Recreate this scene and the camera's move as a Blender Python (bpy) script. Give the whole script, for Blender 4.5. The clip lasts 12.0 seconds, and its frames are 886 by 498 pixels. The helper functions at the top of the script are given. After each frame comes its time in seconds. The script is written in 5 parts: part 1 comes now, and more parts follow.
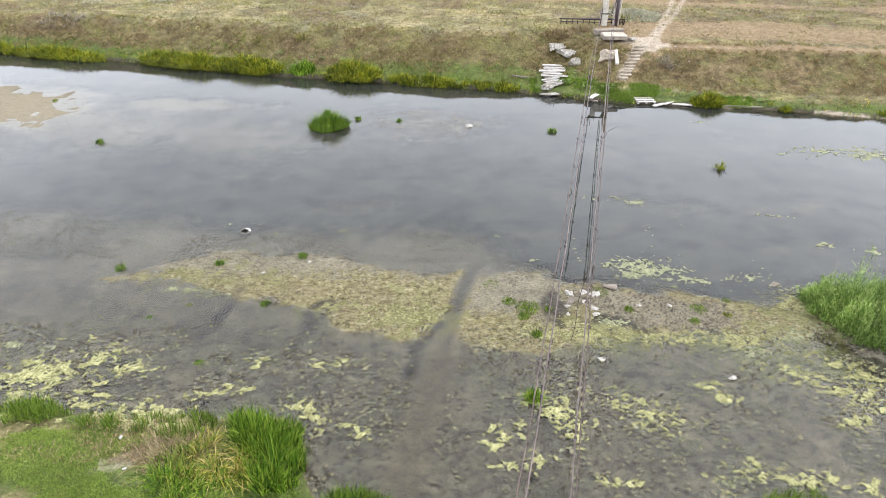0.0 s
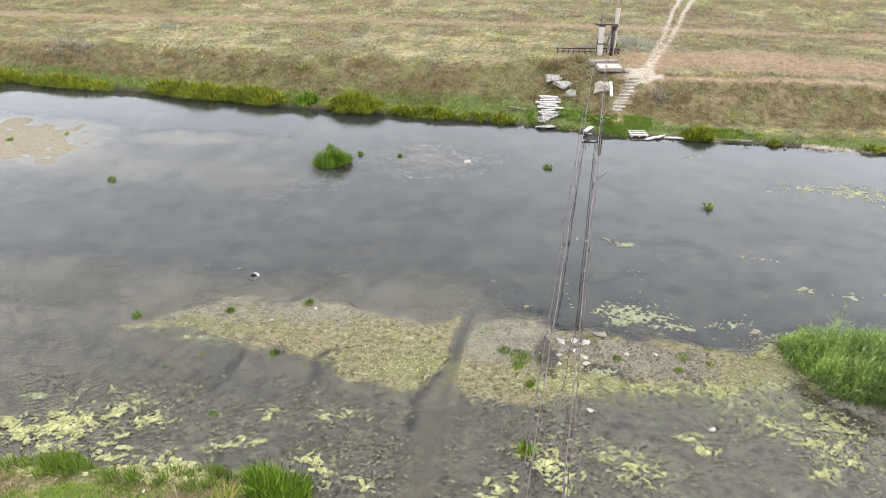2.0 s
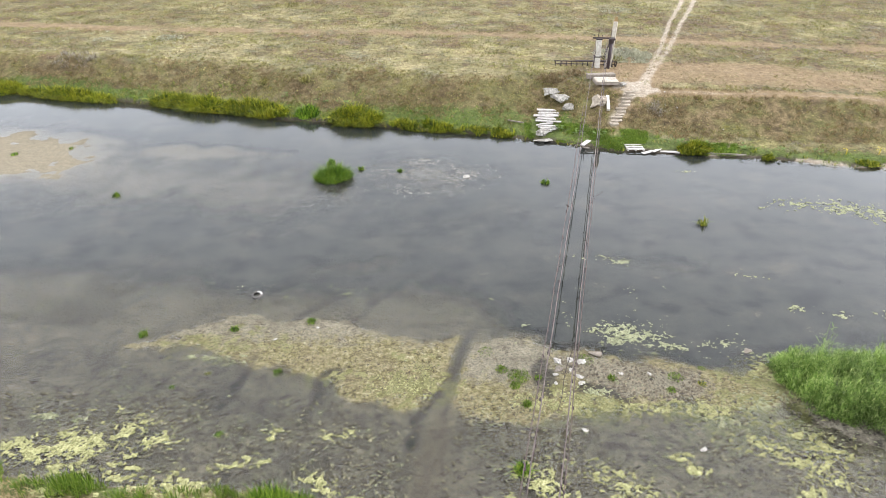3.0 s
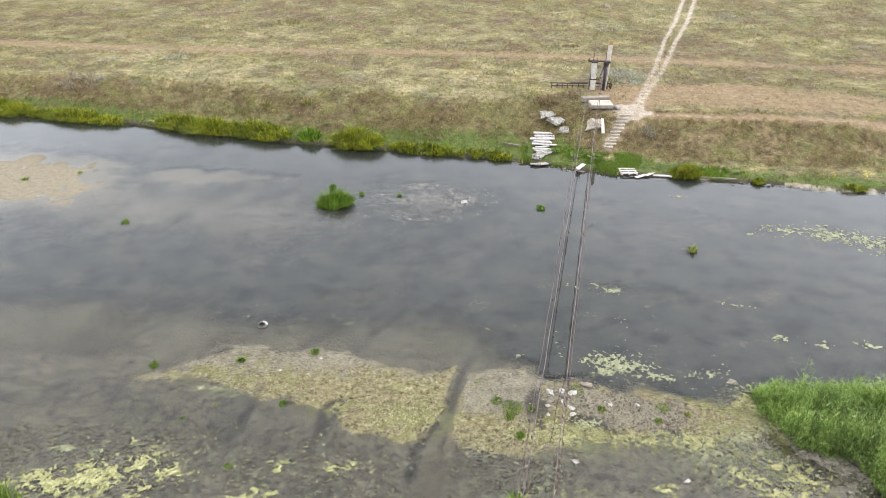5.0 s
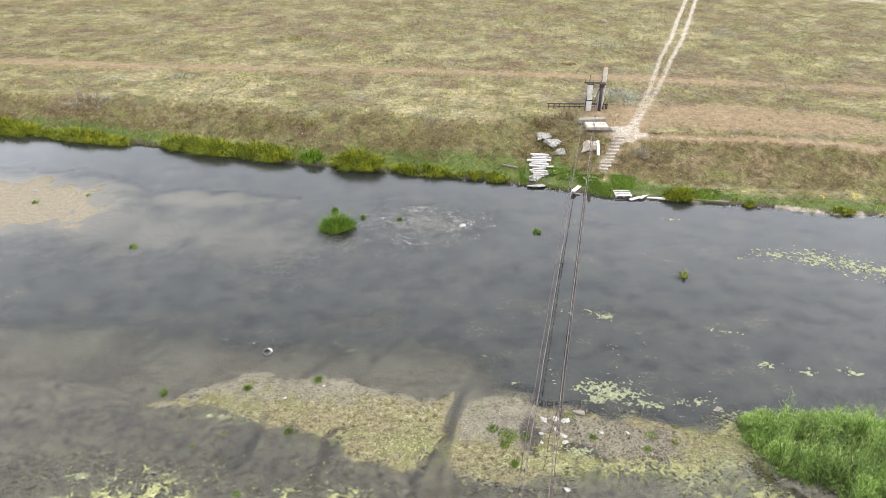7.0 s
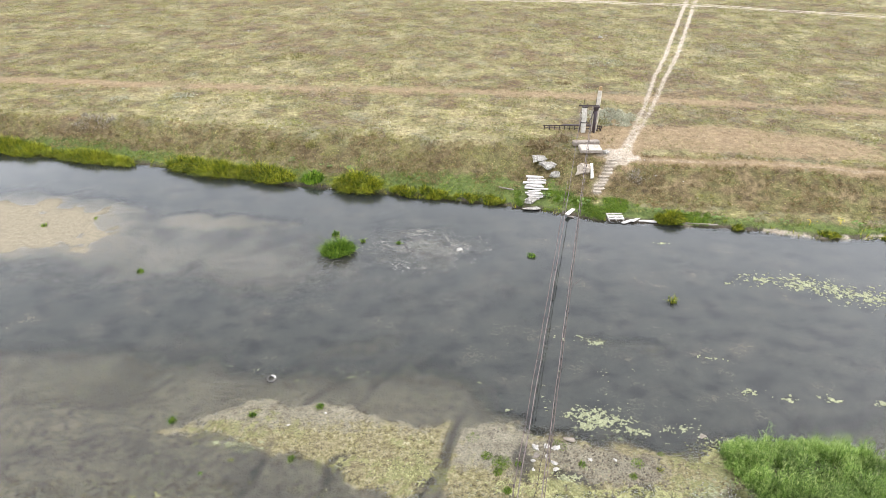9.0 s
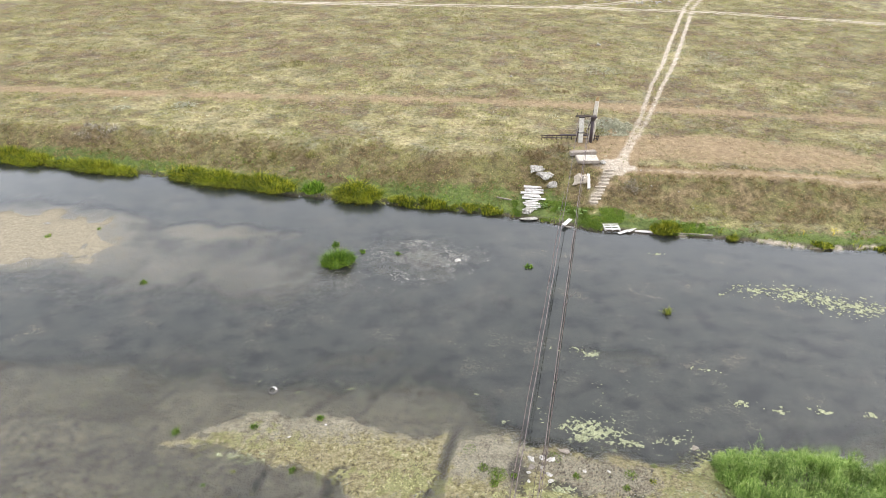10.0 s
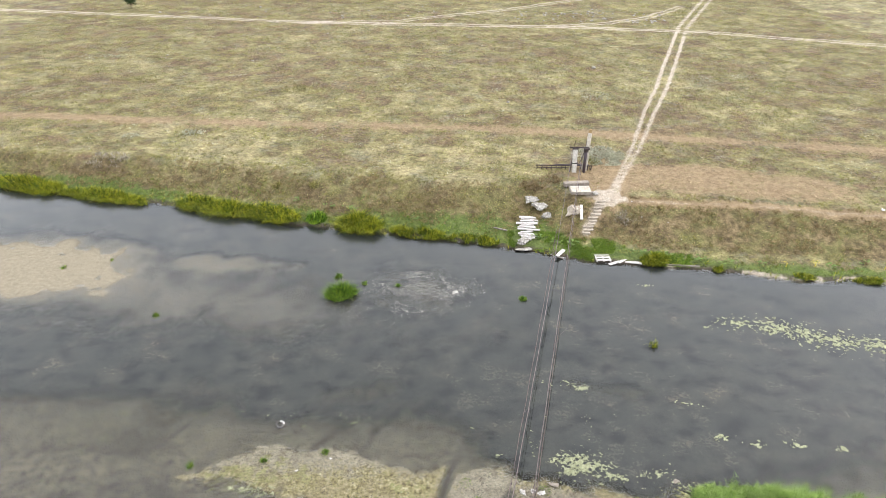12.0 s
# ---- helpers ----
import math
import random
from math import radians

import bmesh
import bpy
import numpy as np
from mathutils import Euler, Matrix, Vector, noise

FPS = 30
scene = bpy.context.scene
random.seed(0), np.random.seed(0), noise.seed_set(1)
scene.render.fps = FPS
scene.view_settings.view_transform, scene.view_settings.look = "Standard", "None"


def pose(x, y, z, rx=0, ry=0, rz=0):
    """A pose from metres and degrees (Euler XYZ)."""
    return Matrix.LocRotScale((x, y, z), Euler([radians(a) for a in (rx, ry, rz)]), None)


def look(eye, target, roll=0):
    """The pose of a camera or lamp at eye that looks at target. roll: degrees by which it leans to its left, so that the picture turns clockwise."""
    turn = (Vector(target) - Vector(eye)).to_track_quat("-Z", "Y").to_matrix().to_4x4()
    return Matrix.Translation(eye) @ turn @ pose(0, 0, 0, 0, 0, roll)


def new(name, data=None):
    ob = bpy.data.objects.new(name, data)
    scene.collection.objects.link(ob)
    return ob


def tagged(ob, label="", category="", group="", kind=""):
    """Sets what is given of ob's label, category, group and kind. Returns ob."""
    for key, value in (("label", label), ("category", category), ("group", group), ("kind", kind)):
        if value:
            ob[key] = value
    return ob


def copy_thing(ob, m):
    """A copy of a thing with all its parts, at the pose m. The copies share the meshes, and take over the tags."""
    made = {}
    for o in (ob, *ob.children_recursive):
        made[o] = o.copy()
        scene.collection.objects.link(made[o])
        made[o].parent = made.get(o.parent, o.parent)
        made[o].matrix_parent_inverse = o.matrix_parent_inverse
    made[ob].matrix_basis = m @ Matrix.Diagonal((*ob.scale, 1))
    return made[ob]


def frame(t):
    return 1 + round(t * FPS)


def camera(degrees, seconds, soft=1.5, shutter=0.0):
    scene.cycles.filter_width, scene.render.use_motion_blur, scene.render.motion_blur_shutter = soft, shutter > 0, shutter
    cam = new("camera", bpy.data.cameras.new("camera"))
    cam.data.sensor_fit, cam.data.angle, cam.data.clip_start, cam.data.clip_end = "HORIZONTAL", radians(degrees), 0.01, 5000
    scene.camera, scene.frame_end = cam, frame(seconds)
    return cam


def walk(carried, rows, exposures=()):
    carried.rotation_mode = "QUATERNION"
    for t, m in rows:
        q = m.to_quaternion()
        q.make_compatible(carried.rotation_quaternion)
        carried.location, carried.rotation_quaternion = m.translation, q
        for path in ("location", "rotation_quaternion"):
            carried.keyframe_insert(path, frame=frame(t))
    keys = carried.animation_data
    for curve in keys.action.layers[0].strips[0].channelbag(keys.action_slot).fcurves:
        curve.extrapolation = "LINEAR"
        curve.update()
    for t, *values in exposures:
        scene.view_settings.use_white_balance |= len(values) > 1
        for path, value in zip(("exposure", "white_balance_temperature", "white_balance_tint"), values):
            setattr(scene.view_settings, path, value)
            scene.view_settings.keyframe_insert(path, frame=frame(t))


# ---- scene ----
# Metres: the water's surface is z = 0, x runs to the right along the river, y across it to the far bank.
cam = camera(67.48, 12.0, soft=0.5)
ROWS = [  # seconds, place, pitch, roll, yaw
    (0, 0.000, 0.000, 15.000, -30.501, 0.496, -0.000),
    (0.5, 0.067, -0.018, 15.693, -30.538, 0.484, 0.091),
    (1, 0.097, -0.066, 16.377, -30.513, 0.476, 0.133),
    (1.5, 0.078, -0.141, 17.060, -30.610, 0.481, 0.093),
    (2, 0.032, -0.217, 17.706, -30.649, 0.507, 0.012),
    (2.5, 0.024, -0.270, 18.310, -30.653, 0.503, -0.019),
    (3, 0.028, -0.340, 18.886, -30.672, 0.515, -0.053),
    (5, 0.134, -0.662, 20.994, -30.681, 0.466, -0.027),
    (5.5, 0.174, -0.734, 21.475, -30.676, 0.454, 0.007),
    (6, 0.203, -0.820, 21.953, -30.665, 0.456, 0.018),
    (6.5, 0.202, -0.896, 22.467, -30.682, 0.475, 0.002),
    (7, 0.234, -0.974, 23.031, -30.664, 0.427, 0.026),
    (9, 0.367, -1.387, 25.285, -30.654, 0.504, -0.028),
    (9.5, 0.441, -1.493, 25.822, -30.640, 0.460, 0.004),
    (10, 0.497, -1.604, 26.346, -30.635, 0.480, -0.003),
    (10.5, 0.538, -1.737, 26.938, -30.631, 0.467, 0.001),
    (11, 0.562, -1.895, 27.685, -30.605, 0.456, 0.011),
    (11.5, 0.585, -2.092, 28.620, -30.593, 0.455, 0.012),
    (12, 0.619, -2.365, 29.709, -30.557, 0.478, 0.001),
]
walk(cam, [(t, pose(x, y, z, 90 + pitch, 0, yaw) @ pose(0, 0, 0, 0, 0, roll)) for t, x, y, z, pitch, roll, yaw in ROWS],
     exposures=[(0.0, 0.71), (1.5, 0.75), (3.0, 0.72), (5.5, 0.7), (9.2, 0.86), (10.0, 0.78), (12.0, 0.77)])

# ---- light: a bright, evenly clouded sky with the sun behind thin cloud ----
SUN_UP, SUN_ROUND = 52.0, 62.0
world = bpy.data.worlds.new("sky")
scene.world = world
world.use_nodes = True
wn, wl = world.node_tree.nodes, world.node_tree.links
background = wn["Background"]
sky = wn.new("ShaderNodeTexSky")
sky.sky_type, sky.sun_disc = "NISHITA", False
sky.sun_elevation, sky.sun_rotation = radians(SUN_UP), radians(SUN_ROUND)
sky.air_density, sky.dust_density = 1.0, 4.0
where = wn.new("ShaderNodeTexCoord")
stretch = wn.new("ShaderNodeMapping")
stretch.inputs["Scale"].default_value = (1.6, 1.6, 4.0)
cloud = wn.new("ShaderNodeTexNoise")
cloud.inputs["Scale"].default_value, cloud.inputs["Detail"].default_value = 1.3, 3.0
cloud.inputs["Roughness"].default_value = 0.55
cover = wn.new("ShaderNodeValToRGB")
cover.color_ramp.elements[0].position, cover.color_ramp.elements[0].color = 0.3, (10.0, 10.5, 11.5, 1)
cover.color_ramp.elements[1].position, cover.color_ramp.elements[1].color = 0.7, (13.9, 14.3, 15.4, 1)
blend = wn.new("ShaderNodeMixRGB")
blend.inputs["Fac"].default_value = 0.78
wl.new(where.outputs["Generated"], stretch.inputs["Vector"])
wl.new(stretch.outputs["Vector"], cloud.inputs["Vector"])
wl.new(cloud.outputs["Fac"], cover.inputs["Fac"])
wl.new(sky.outputs["Color"], blend.inputs["Color1"])
# thin cloud glows more towards the veiled sun
toward = wn.new("ShaderNodeVectorMath")
toward.operation = "DOT_PRODUCT"
toward.inputs[1].default_value = (math.sin(radians(SUN_ROUND)) * math.cos(radians(SUN_UP)), math.cos(radians(SUN_ROUND)) * math.cos(radians(SUN_UP)), math.sin(radians(SUN_UP)))
wl.new(where.outputs["Generated"], toward.inputs[0])
spread = wn.new("ShaderNodeMath")
spread.operation, spread.use_clamp = "MULTIPLY", True
wl.new(toward.outputs["Value"], spread.inputs[0])
spread.inputs[1].default_value = 1.0
sharp = wn.new("ShaderNodeMath")
sharp.operation = "POWER"
wl.new(spread.outputs[0], sharp.inputs[0])
sharp.inputs[1].default_value = 4.0
glow = wn.new("ShaderNodeMath")
glow.operation = "MULTIPLY_ADD"
wl.new(sharp.outputs[0], glow.inputs[0])
glow.inputs[1].default_value, glow.inputs[2].default_value = 0.5, 1.08
# the thin cloud is a little brighter low down
split = wn.new("ShaderNodeSeparateXYZ")
wl.new(where.outputs["Generated"], split.inputs[0])
climb_up = wn.new("ShaderNodeMath")
climb_up.operation = "MULTIPLY_ADD"
wl.new(split.outputs["Z"], climb_up.inputs[0])
climb_up.inputs[1].default_value, climb_up.inputs[2].default_value = -0.55, 1.24
dome = wn.new("ShaderNodeMath")
dome.operation = "MULTIPLY"
wl.new(climb_up.outputs[0], dome.inputs[0])
wl.new(glow.outputs[0], dome.inputs[1])
lit = wn.new("ShaderNodeVectorMath")
lit.operation = "SCALE"
wl.new(cover.outputs["Color"], lit.inputs[0])
wl.new(dome.outputs[0], lit.inputs["Scale"])
wl.new(lit.outputs["Vector"], blend.inputs["Color2"])
wl.new(blend.outputs["Color"], background.inputs["Color"])
background.inputs["Strength"].default_value = 0.14

sun = new("sun", bpy.data.lights.new("sun", "SUN"))
sun.data.energy, sun.data.angle, sun.data.color = 0.95, radians(12), (1.0, 0.96, 0.9)
sun_way = Vector((math.sin(radians(SUN_ROUND)) * math.cos(radians(SUN_UP)),
                  math.cos(radians(SUN_ROUND)) * math.cos(radians(SUN_UP)), math.sin(radians(SUN_UP))))
sun.matrix_world = look(sun_way * 60, (0, 0, 0))


# ---- number helpers ----
def lattice(ix, iy, seed):
    """A repeatable random number from 0 to 1 for each lattice point."""
    h = (ix.astype(np.int64) * 374761393 + iy.astype(np.int64) * 668265263 + seed * 974711) & 0xFFFFFFFF
    h = ((h ^ (h >> 13)) * 1274126177) & 0xFFFFFFFF
    return ((h ^ (h >> 16)) & 0xFFFF) / 65535.0


def smooth(a, b, v):
    s = np.clip((v - a) / (b - a), 0, 1)
    return s * s * (3 - 2 * s)


def grain(x, y, size, seed, octaves=4, rough=0.5):
    """Smooth cloudy noise, about 0 to 1, with features of that size in metres."""
    x, y = np.asarray(x, float) / size, np.asarray(y, float) / size
    total, weight, amount = 0.0, 0.0, 1.0
    for k in range(octaves):
        ix, iy = np.floor(x), np.floor(y)
        u, v = smooth(0, 1, x - ix), smooth(0, 1, y - iy)
        s = seed * 31 + k
        low = lattice(ix, iy, s) * (1 - u) + lattice(ix + 1, iy, s) * u
        high = lattice(ix, iy + 1, s) * (1 - u) + lattice(ix + 1, iy + 1, s) * u
        total, weight = total + amount * (low * (1 - v) + high * v), weight + amount
        x, y, amount = x * 2.03 + 7.1, y * 2.03 + 3.7, amount * rough
    return total / weight


def patch(x, y, cx, cy, rx, ry, turn=0.0, ragged=0.45, size=1.5, seed=3, edge=0.25):
    """1 inside a ragged, turned oval, 0 outside it."""
    c, s = math.cos(radians(turn)), math.sin(radians(turn))
    u, v = ((x - cx) * c + (y - cy) * s) / rx, (-(x - cx) * s + (y - cy) * c) / ry
    r = np.sqrt(u * u + v * v) + ragged * 2 * (grain(x, y, size, seed, 4, 0.6) - 0.5)
    return 1 - smooth(1 - edge, 1 + edge, r)


def region(x, y, outline, ragged=0.6, size=1.2, seed=3, edge=0.35):
    """1 inside an outline whose rim is frayed by noise, 0 outside it."""
    x, y = np.asarray(x, float), np.asarray(y, float)
    box_x, box_y = [p[0] for p in outline], [p[1] for p in outline]
    close = (x > min(box_x) - 2) & (x < max(box_x) + 2) & (y > min(box_y) - 2) & (y < max(box_y) + 2)
    u, v = x[close], y[close]
    inner = np.zeros(u.shape, bool)
    for (ax, ay), (bx, by) in zip(outline, outline[1:] + outline[:1]):
        if ay != by:
            inner ^= ((ay > v) != (by > v)) & (u < (bx - ax) * (v - ay) / (by - ay) + ax)
    d = line_near(u, v, outline + outline[:1]) * np.where(inner, 1, -1) + ragged * 2 * (grain(u, v, size, seed, 5, 0.65) - 0.5)
    out = np.zeros(x.shape)
    out[close] = smooth(-edge, edge, d)
    return out


def line_near(x, y, points):
    """The distance of each place from a broken line."""
    best = np.full(np.shape(x), 1e9)
    for (ax, ay), (bx, by) in zip(points, points[1:]):
        dx, dy = bx - ax, by - ay
        s = np.clip(((x - ax) * dx + (y - ay) * dy) / (dx * dx + dy * dy), 0, 1)
        best = np.minimum(best, np.hypot(x - ax - s * dx, y - ay - s * dy))
    return best


# ---- the lie of the land ----
FAR_SHORE = ((-1500, -45, -28, -13, -4.7, 4, 9, 13.8, 18, 30, 37, 1500), (390, 60, 56.4, 52.5, 50.7, 49.1, 47.6, 46.0, 45.4, 43.7, 43.2, -90))
NEAR_SHORE = ((-1500, -30, -14, -9, -6, -4.3, -3.3, 0, 8, 20, 1500), (340, 20, 15.0, 14.9, 15.2, 13.7, 11.8, 10.4, 11.2, 10.2, -160))
TRACK = ((16.2, 53.2), (18.0, 57.5), (21.8, 66.0), (25.5, 75.5), (30.0, 86.0), (36.5, 103.0), (44.0, 122.5), (56.5, 147.7), (75.0, 180.0))
CROSSWAY = ((-140, 142), (-87, 134.3), (-52, 129.2), (-8.4, 123.2), (22.5, 121.8), (47, 118.5), (73.7, 109.7), (130, 94))
BRANCH = ((49, 141.0), (40, 131), (31, 125.4), (20, 122.0))
BYWAY = ((60, 172), (30, 149.3), (13.4, 137.4), (-8.5, 125.5), (-30, 126.0))
FORD = ((2.6, 26.8), (1.4, 24.1), (0.95, 22.8), (0.35, 20.4), (-0.1, 17.8), (-0.6, 15.1), (-1.2, 12.3), (-1.8, 9.0))


DARK_RUNS = (((-1.4, 29.4), (-2.0, 28.4), (-3.2, 26.7), (-4.1, 24.9)), ((-4.8, 27.3), (-6.1, 26.0), (-6.8, 24.9)), ((-8.1, 22.1), (-8.4, 20.8), (-8.8, 19.1)), ((-4.4, 21.3), (-4.8, 20.3), (-5.4, 18.5)),
             ((0.55, 21.3), (-0.2, 19.9), (-0.95, 18.4), (-1.15, 17.0)), ((-14.8, 26.8), (-16.0, 25.0), (-17.5, 24.5)))
LEFT_BAR = ((-13.7, 22.8), (-12.2, 23.9), (-10.5, 25.0), (-8.4, 25.2), (-6.4, 24.8), (-4.5, 24.6), (-3.1, 24.0), (-1.0, 23.7), (1.3, 24.0), (1.05, 22.5), (0.7, 21.0), (0.3, 19.9),
            (-0.6, 19.3), (-1.4, 19.1), (-2.3, 19.4), (-3.6, 19.8), (-4.9, 20.3), (-6.2, 20.8), (-7.5, 21.5), (-9.0, 22.0), (-11.0, 22.25), (-12.4, 22.4))
RIGHT_BAR = ((1.3, 23.5), (2.75, 23.8), (4.1, 23.5), (4.5, 22.75), (6.6, 22.6), (8.1, 22.2), (10.0, 21.7), (11.3, 21.4), (12.7, 21.3), (14.3, 22.2), (16.0, 21.0), (14.5, 19.6), (13.3, 19.0),
             (11.5, 19.0), (9.4, 19.6), (7.2, 19.3), (5.2, 18.6), (3.1, 18.4), (0.9, 18.8), (0.35, 20.3), (0.8, 22.0))
CHURNED = ((4.6, 22.6), (7.1, 22.3), (8.4, 21.95), (10.2, 21.5), (11.6, 20.9), (10.9, 19.9), (8.7, 19.7), (7.0, 19.8), (6.0, 20.9), (4.8, 21.7))
SLACK = ((-20.0, 21.6), (-16.1, 23.0), (-12.6, 22.0), (-9.4, 20.6), (-6.9, 19.3), (-5.6, 18.2), (-8.5, 18.9), (-11.4, 19.2), (-16.9, 20.4))


def tone(x, y):
    """The pasture's slow change from brown (0) through green to straw (1), paler in a strip behind the bank's crest."""
    u, v = x * 0.97 - y * 0.2, x * 0.2 + y * 0.97
    climb = up_bank(x, y) + 5 * (grain(x, y, 3.5, 83, 4, 0.6) - 0.5)
    strip = smooth(6.5, 8.5, climb) * (1 - smooth(15, 24, climb)) * (1 - smooth(6, 12, x))
    return 0.535 + 1.6 * (0.8 * grain(u * 0.8, v, 2.0, 81, 5, 0.74) + 0.2 * grain(u * 0.7, v, 9, 82, 3) - 0.5) + 0.13 * strip


STEPS = ((15.4, 53.0), (14.3, 51.2), (13.3, 49.6))
BAND = ((-120, 80), (-52, 74.2), (-33.6, 72.7), (-16.5, 71.5), (0.4, 70.5), (12, 69.4), (23.5, 68.0), (34, 66.4), (44.2, 64.9), (90, 58))
CREST_WAY = ((15.6, 53.3), (18.1, 52.8), (27, 51.8), (37.7, 50.2), (70, 46.3))


def up_bank(x, y):
    """The way up the far bank, with its crest always at 8."""
    far = shores(x, y)[0]
    crest = np.interp(x, (-45, -33, -20, -9, 1, 5, 8, 15, 39), (3.3, 4.4, 5.3, 5.8, 5.8, 6.6, 7.8, 7.4, 7.2))
    return np.where(far > 0, np.maximum(far * 8 / crest, np.minimum(far, 0.8)), far)


def shores(x, y):
    """How far each place lies behind the far shore and before the near shore."""
    wobble = 0.55 * (grain(x, y * 0 + 5, 1.6, 21, 3) - 0.5) + 0.9 * (grain(x, y * 0 + 9, 6.0, 22, 2) - 0.5)
    far = (y - np.interp(x, *FAR_SHORE) + wobble) * 0.965
    near = (np.interp(x, *NEAR_SHORE) + wobble - y) * 0.97
    return far, near


def mud(x, y):
    """Masks of the river bed: dry crust, sandbank, shallow silt."""
    crust = np.maximum(region(x, y, LEFT_BAR, 0.95, 1.6, 31, 0.75), region(x, y, RIGHT_BAR, 0.9, 1.4, 33, 0.7))
    sand = np.maximum(patch(x, y, -33.6, 44.4, 9.4, 4.6, -12, 0.6, 3.0, 36, 0.95), 0.5 * patch(x, y, -17.6, 45.2, 5.0, 1.5, -8, 0.8, 1.8, 37, 0.9))
    shelf = np.maximum(patch(x, y, -24, 41.2, 18, 4.2, -10, 0.75, 3.5, 38, 0.95), 0.8 * patch(x, y, -1.2, 41.6, 3.8, 2.8, 0, 0.8, 2, 40, 0.9))
    fore = 1 - smooth(23.5, 31.0, y + 5.5 * smooth(0.5, 6, x) + 7.0 * (grain(x * 0.8, y, 4.0, 41, 5, 0.6) - 0.5) - 0.08 * np.abs(x - 2))
    drift = np.maximum(0.65 * patch(x, y, -3.6, 29.9, 2.7, 1.0, 8, 0.7, 1.4, 157, 0.6), 0.7 * patch(x, y, 12.0, 30.2, 2.6, 0.7, -8, 0.7, 1.4, 158, 0.7))
    return crust, sand, np.maximum.reduce([shelf, fore, drift])


def height(x, y):
    far, near = shores(x, y)
    rough = grain(x, y, 2.2, 51, 4) - 0.5
    bank = np.interp(up_bank(x, y), (0, 0.5, 2.0, 3.4, 7.6, 9.0, 13, 45, 400, 2000), (0, 0.16, 0.42, 0.75, 2.55, 2.75, 2.8, 3.3, 4.0, 6.0))
    bank = bank * (1 - 0.10 * smooth(0, -30, x)) + rough * 0.3 * smooth(0.6, 4, far)
    home = np.interp(near, (0, 0.4, 3, 10, 60, 1500), (0, 0.18, 0.55, 1.1, 2.0, 5.0)) + rough * 0.2 * smooth(0.3, 3, near)
    crust, sand, shallow = mud(x, y)
    mound = patch(x, y, 19.4, 19.2, 5.2, 2.8, -12, 0.2, 1.5, 44)
    bed = -0.42 + 0.36 * shallow + 0.02 * rough + 0.05 * (grain(x, y, 0.7, 52, 3) - 0.5)
    pits = grain(x, y, 0.45, 57, 4, 0.7) - 0.5
    bed = np.maximum(bed, -0.045 + 0.075 * crust + (0.03 * rough + 0.09 * pits) * smooth(0, 0.4, crust) - 0.4 * (1 - smooth(0.0, 0.2, crust)))
    bed = np.maximum(bed, -0.055 + 0.09 * sand + 0.06 * (grain(x, y, 1.1, 59, 4, 0.65) - 0.5) - 0.4 * (1 - smooth(0.0, 0.45, sand)))
    bed = np.maximum(bed, -0.1 + 0.25 * mound - 0.4 * (1 - smooth(0.0, 0.3, mound)))
    ford = line_near(x, y, FORD)
    bed = bed - 0.03 * (1 - smooth(0.2, 0.5, ford))
    bed = np.minimum(bed, np.minimum(-far, -near) * 0 + 0.2)
    shore = np.maximum(far, near)
    wet = np.where(shore > -1.0, np.maximum(bed, -0.42), bed)
    wet = wet * smooth(0, -0.8, shore) + (-0.02) * smooth(-0.8, 0, shore)
    land = np.where(far > near, bank, home)
    ruts = np.minimum(line_near(x, y, TRACK), 9)
    land = land - 0.08 * np.exp(-((ruts - 0.75) / 0.3) ** 2)
    return np.where(shore > 0, land, wet)


# ---- materials ----
def material(name):
    m = bpy.data.materials.new(name)
    m.use_nodes = True
    return m, m.node_tree.nodes, m.node_tree.links, m.node_tree.nodes["Principled BSDF"]


def noise_node(n, l, scale, detail=5.0, rough=0.55, stretched=None, source="Object"):
    co = n.new("ShaderNodeTexCoord")
    tex = n.new("ShaderNodeTexNoise")
    tex.inputs["Scale"].default_value, tex.inputs["Detail"].default_value, tex.inputs["Roughness"].default_value = scale, detail, rough
    out = co.outputs[source]
    if stretched:
        mp = n.new("ShaderNodeMapping")
        mp.inputs["Scale"].default_value = stretched
        mp.inputs["Rotation"].default_value = (0, 0, radians(-10))
        l.new(out, mp.inputs["Vector"])
        out = mp.outputs["Vector"]
    l.new(out, tex.inputs["Vector"])
    return tex.outputs["Fac"]


def ramp(n, l, fac, *stops):
    node = n.new("ShaderNodeValToRGB")
    els = node.color_ramp.elements
    while len(els) < len(stops):
        els.new(0.5)
    for el, (at, colour) in zip(els, stops):
        el.position, el.color = at, (*colour, 1)
    l.new(fac, node.inputs["Fac"])
    return node.outputs["Color"]


def mix(n, l, fac, a, b, how="MIX"):
    node = n.new("ShaderNodeMixRGB")
    node.blend_type = how
    for value, slot in ((fac, "Fac"), (a, "Color1"), (b, "Color2")):
        if isinstance(value, (int, float)):
            node.inputs[slot].default_value = value
        elif isinstance(value, tuple):
            node.inputs[slot].default_value = (*value, 1)
        else:
            l.new(value, node.inputs[slot])
    return node.outputs["Color"]


def bump(n, l, b, fac, strength, depth):
    node = n.new("ShaderNodeBump")
    node.inputs["Strength"].default_value, node.inputs["Distance"].default_value = strength, depth
    l.new(fac, node.inputs["Height"])
    l.new(node.outputs["Normal"], b.inputs["Normal"])
    return node


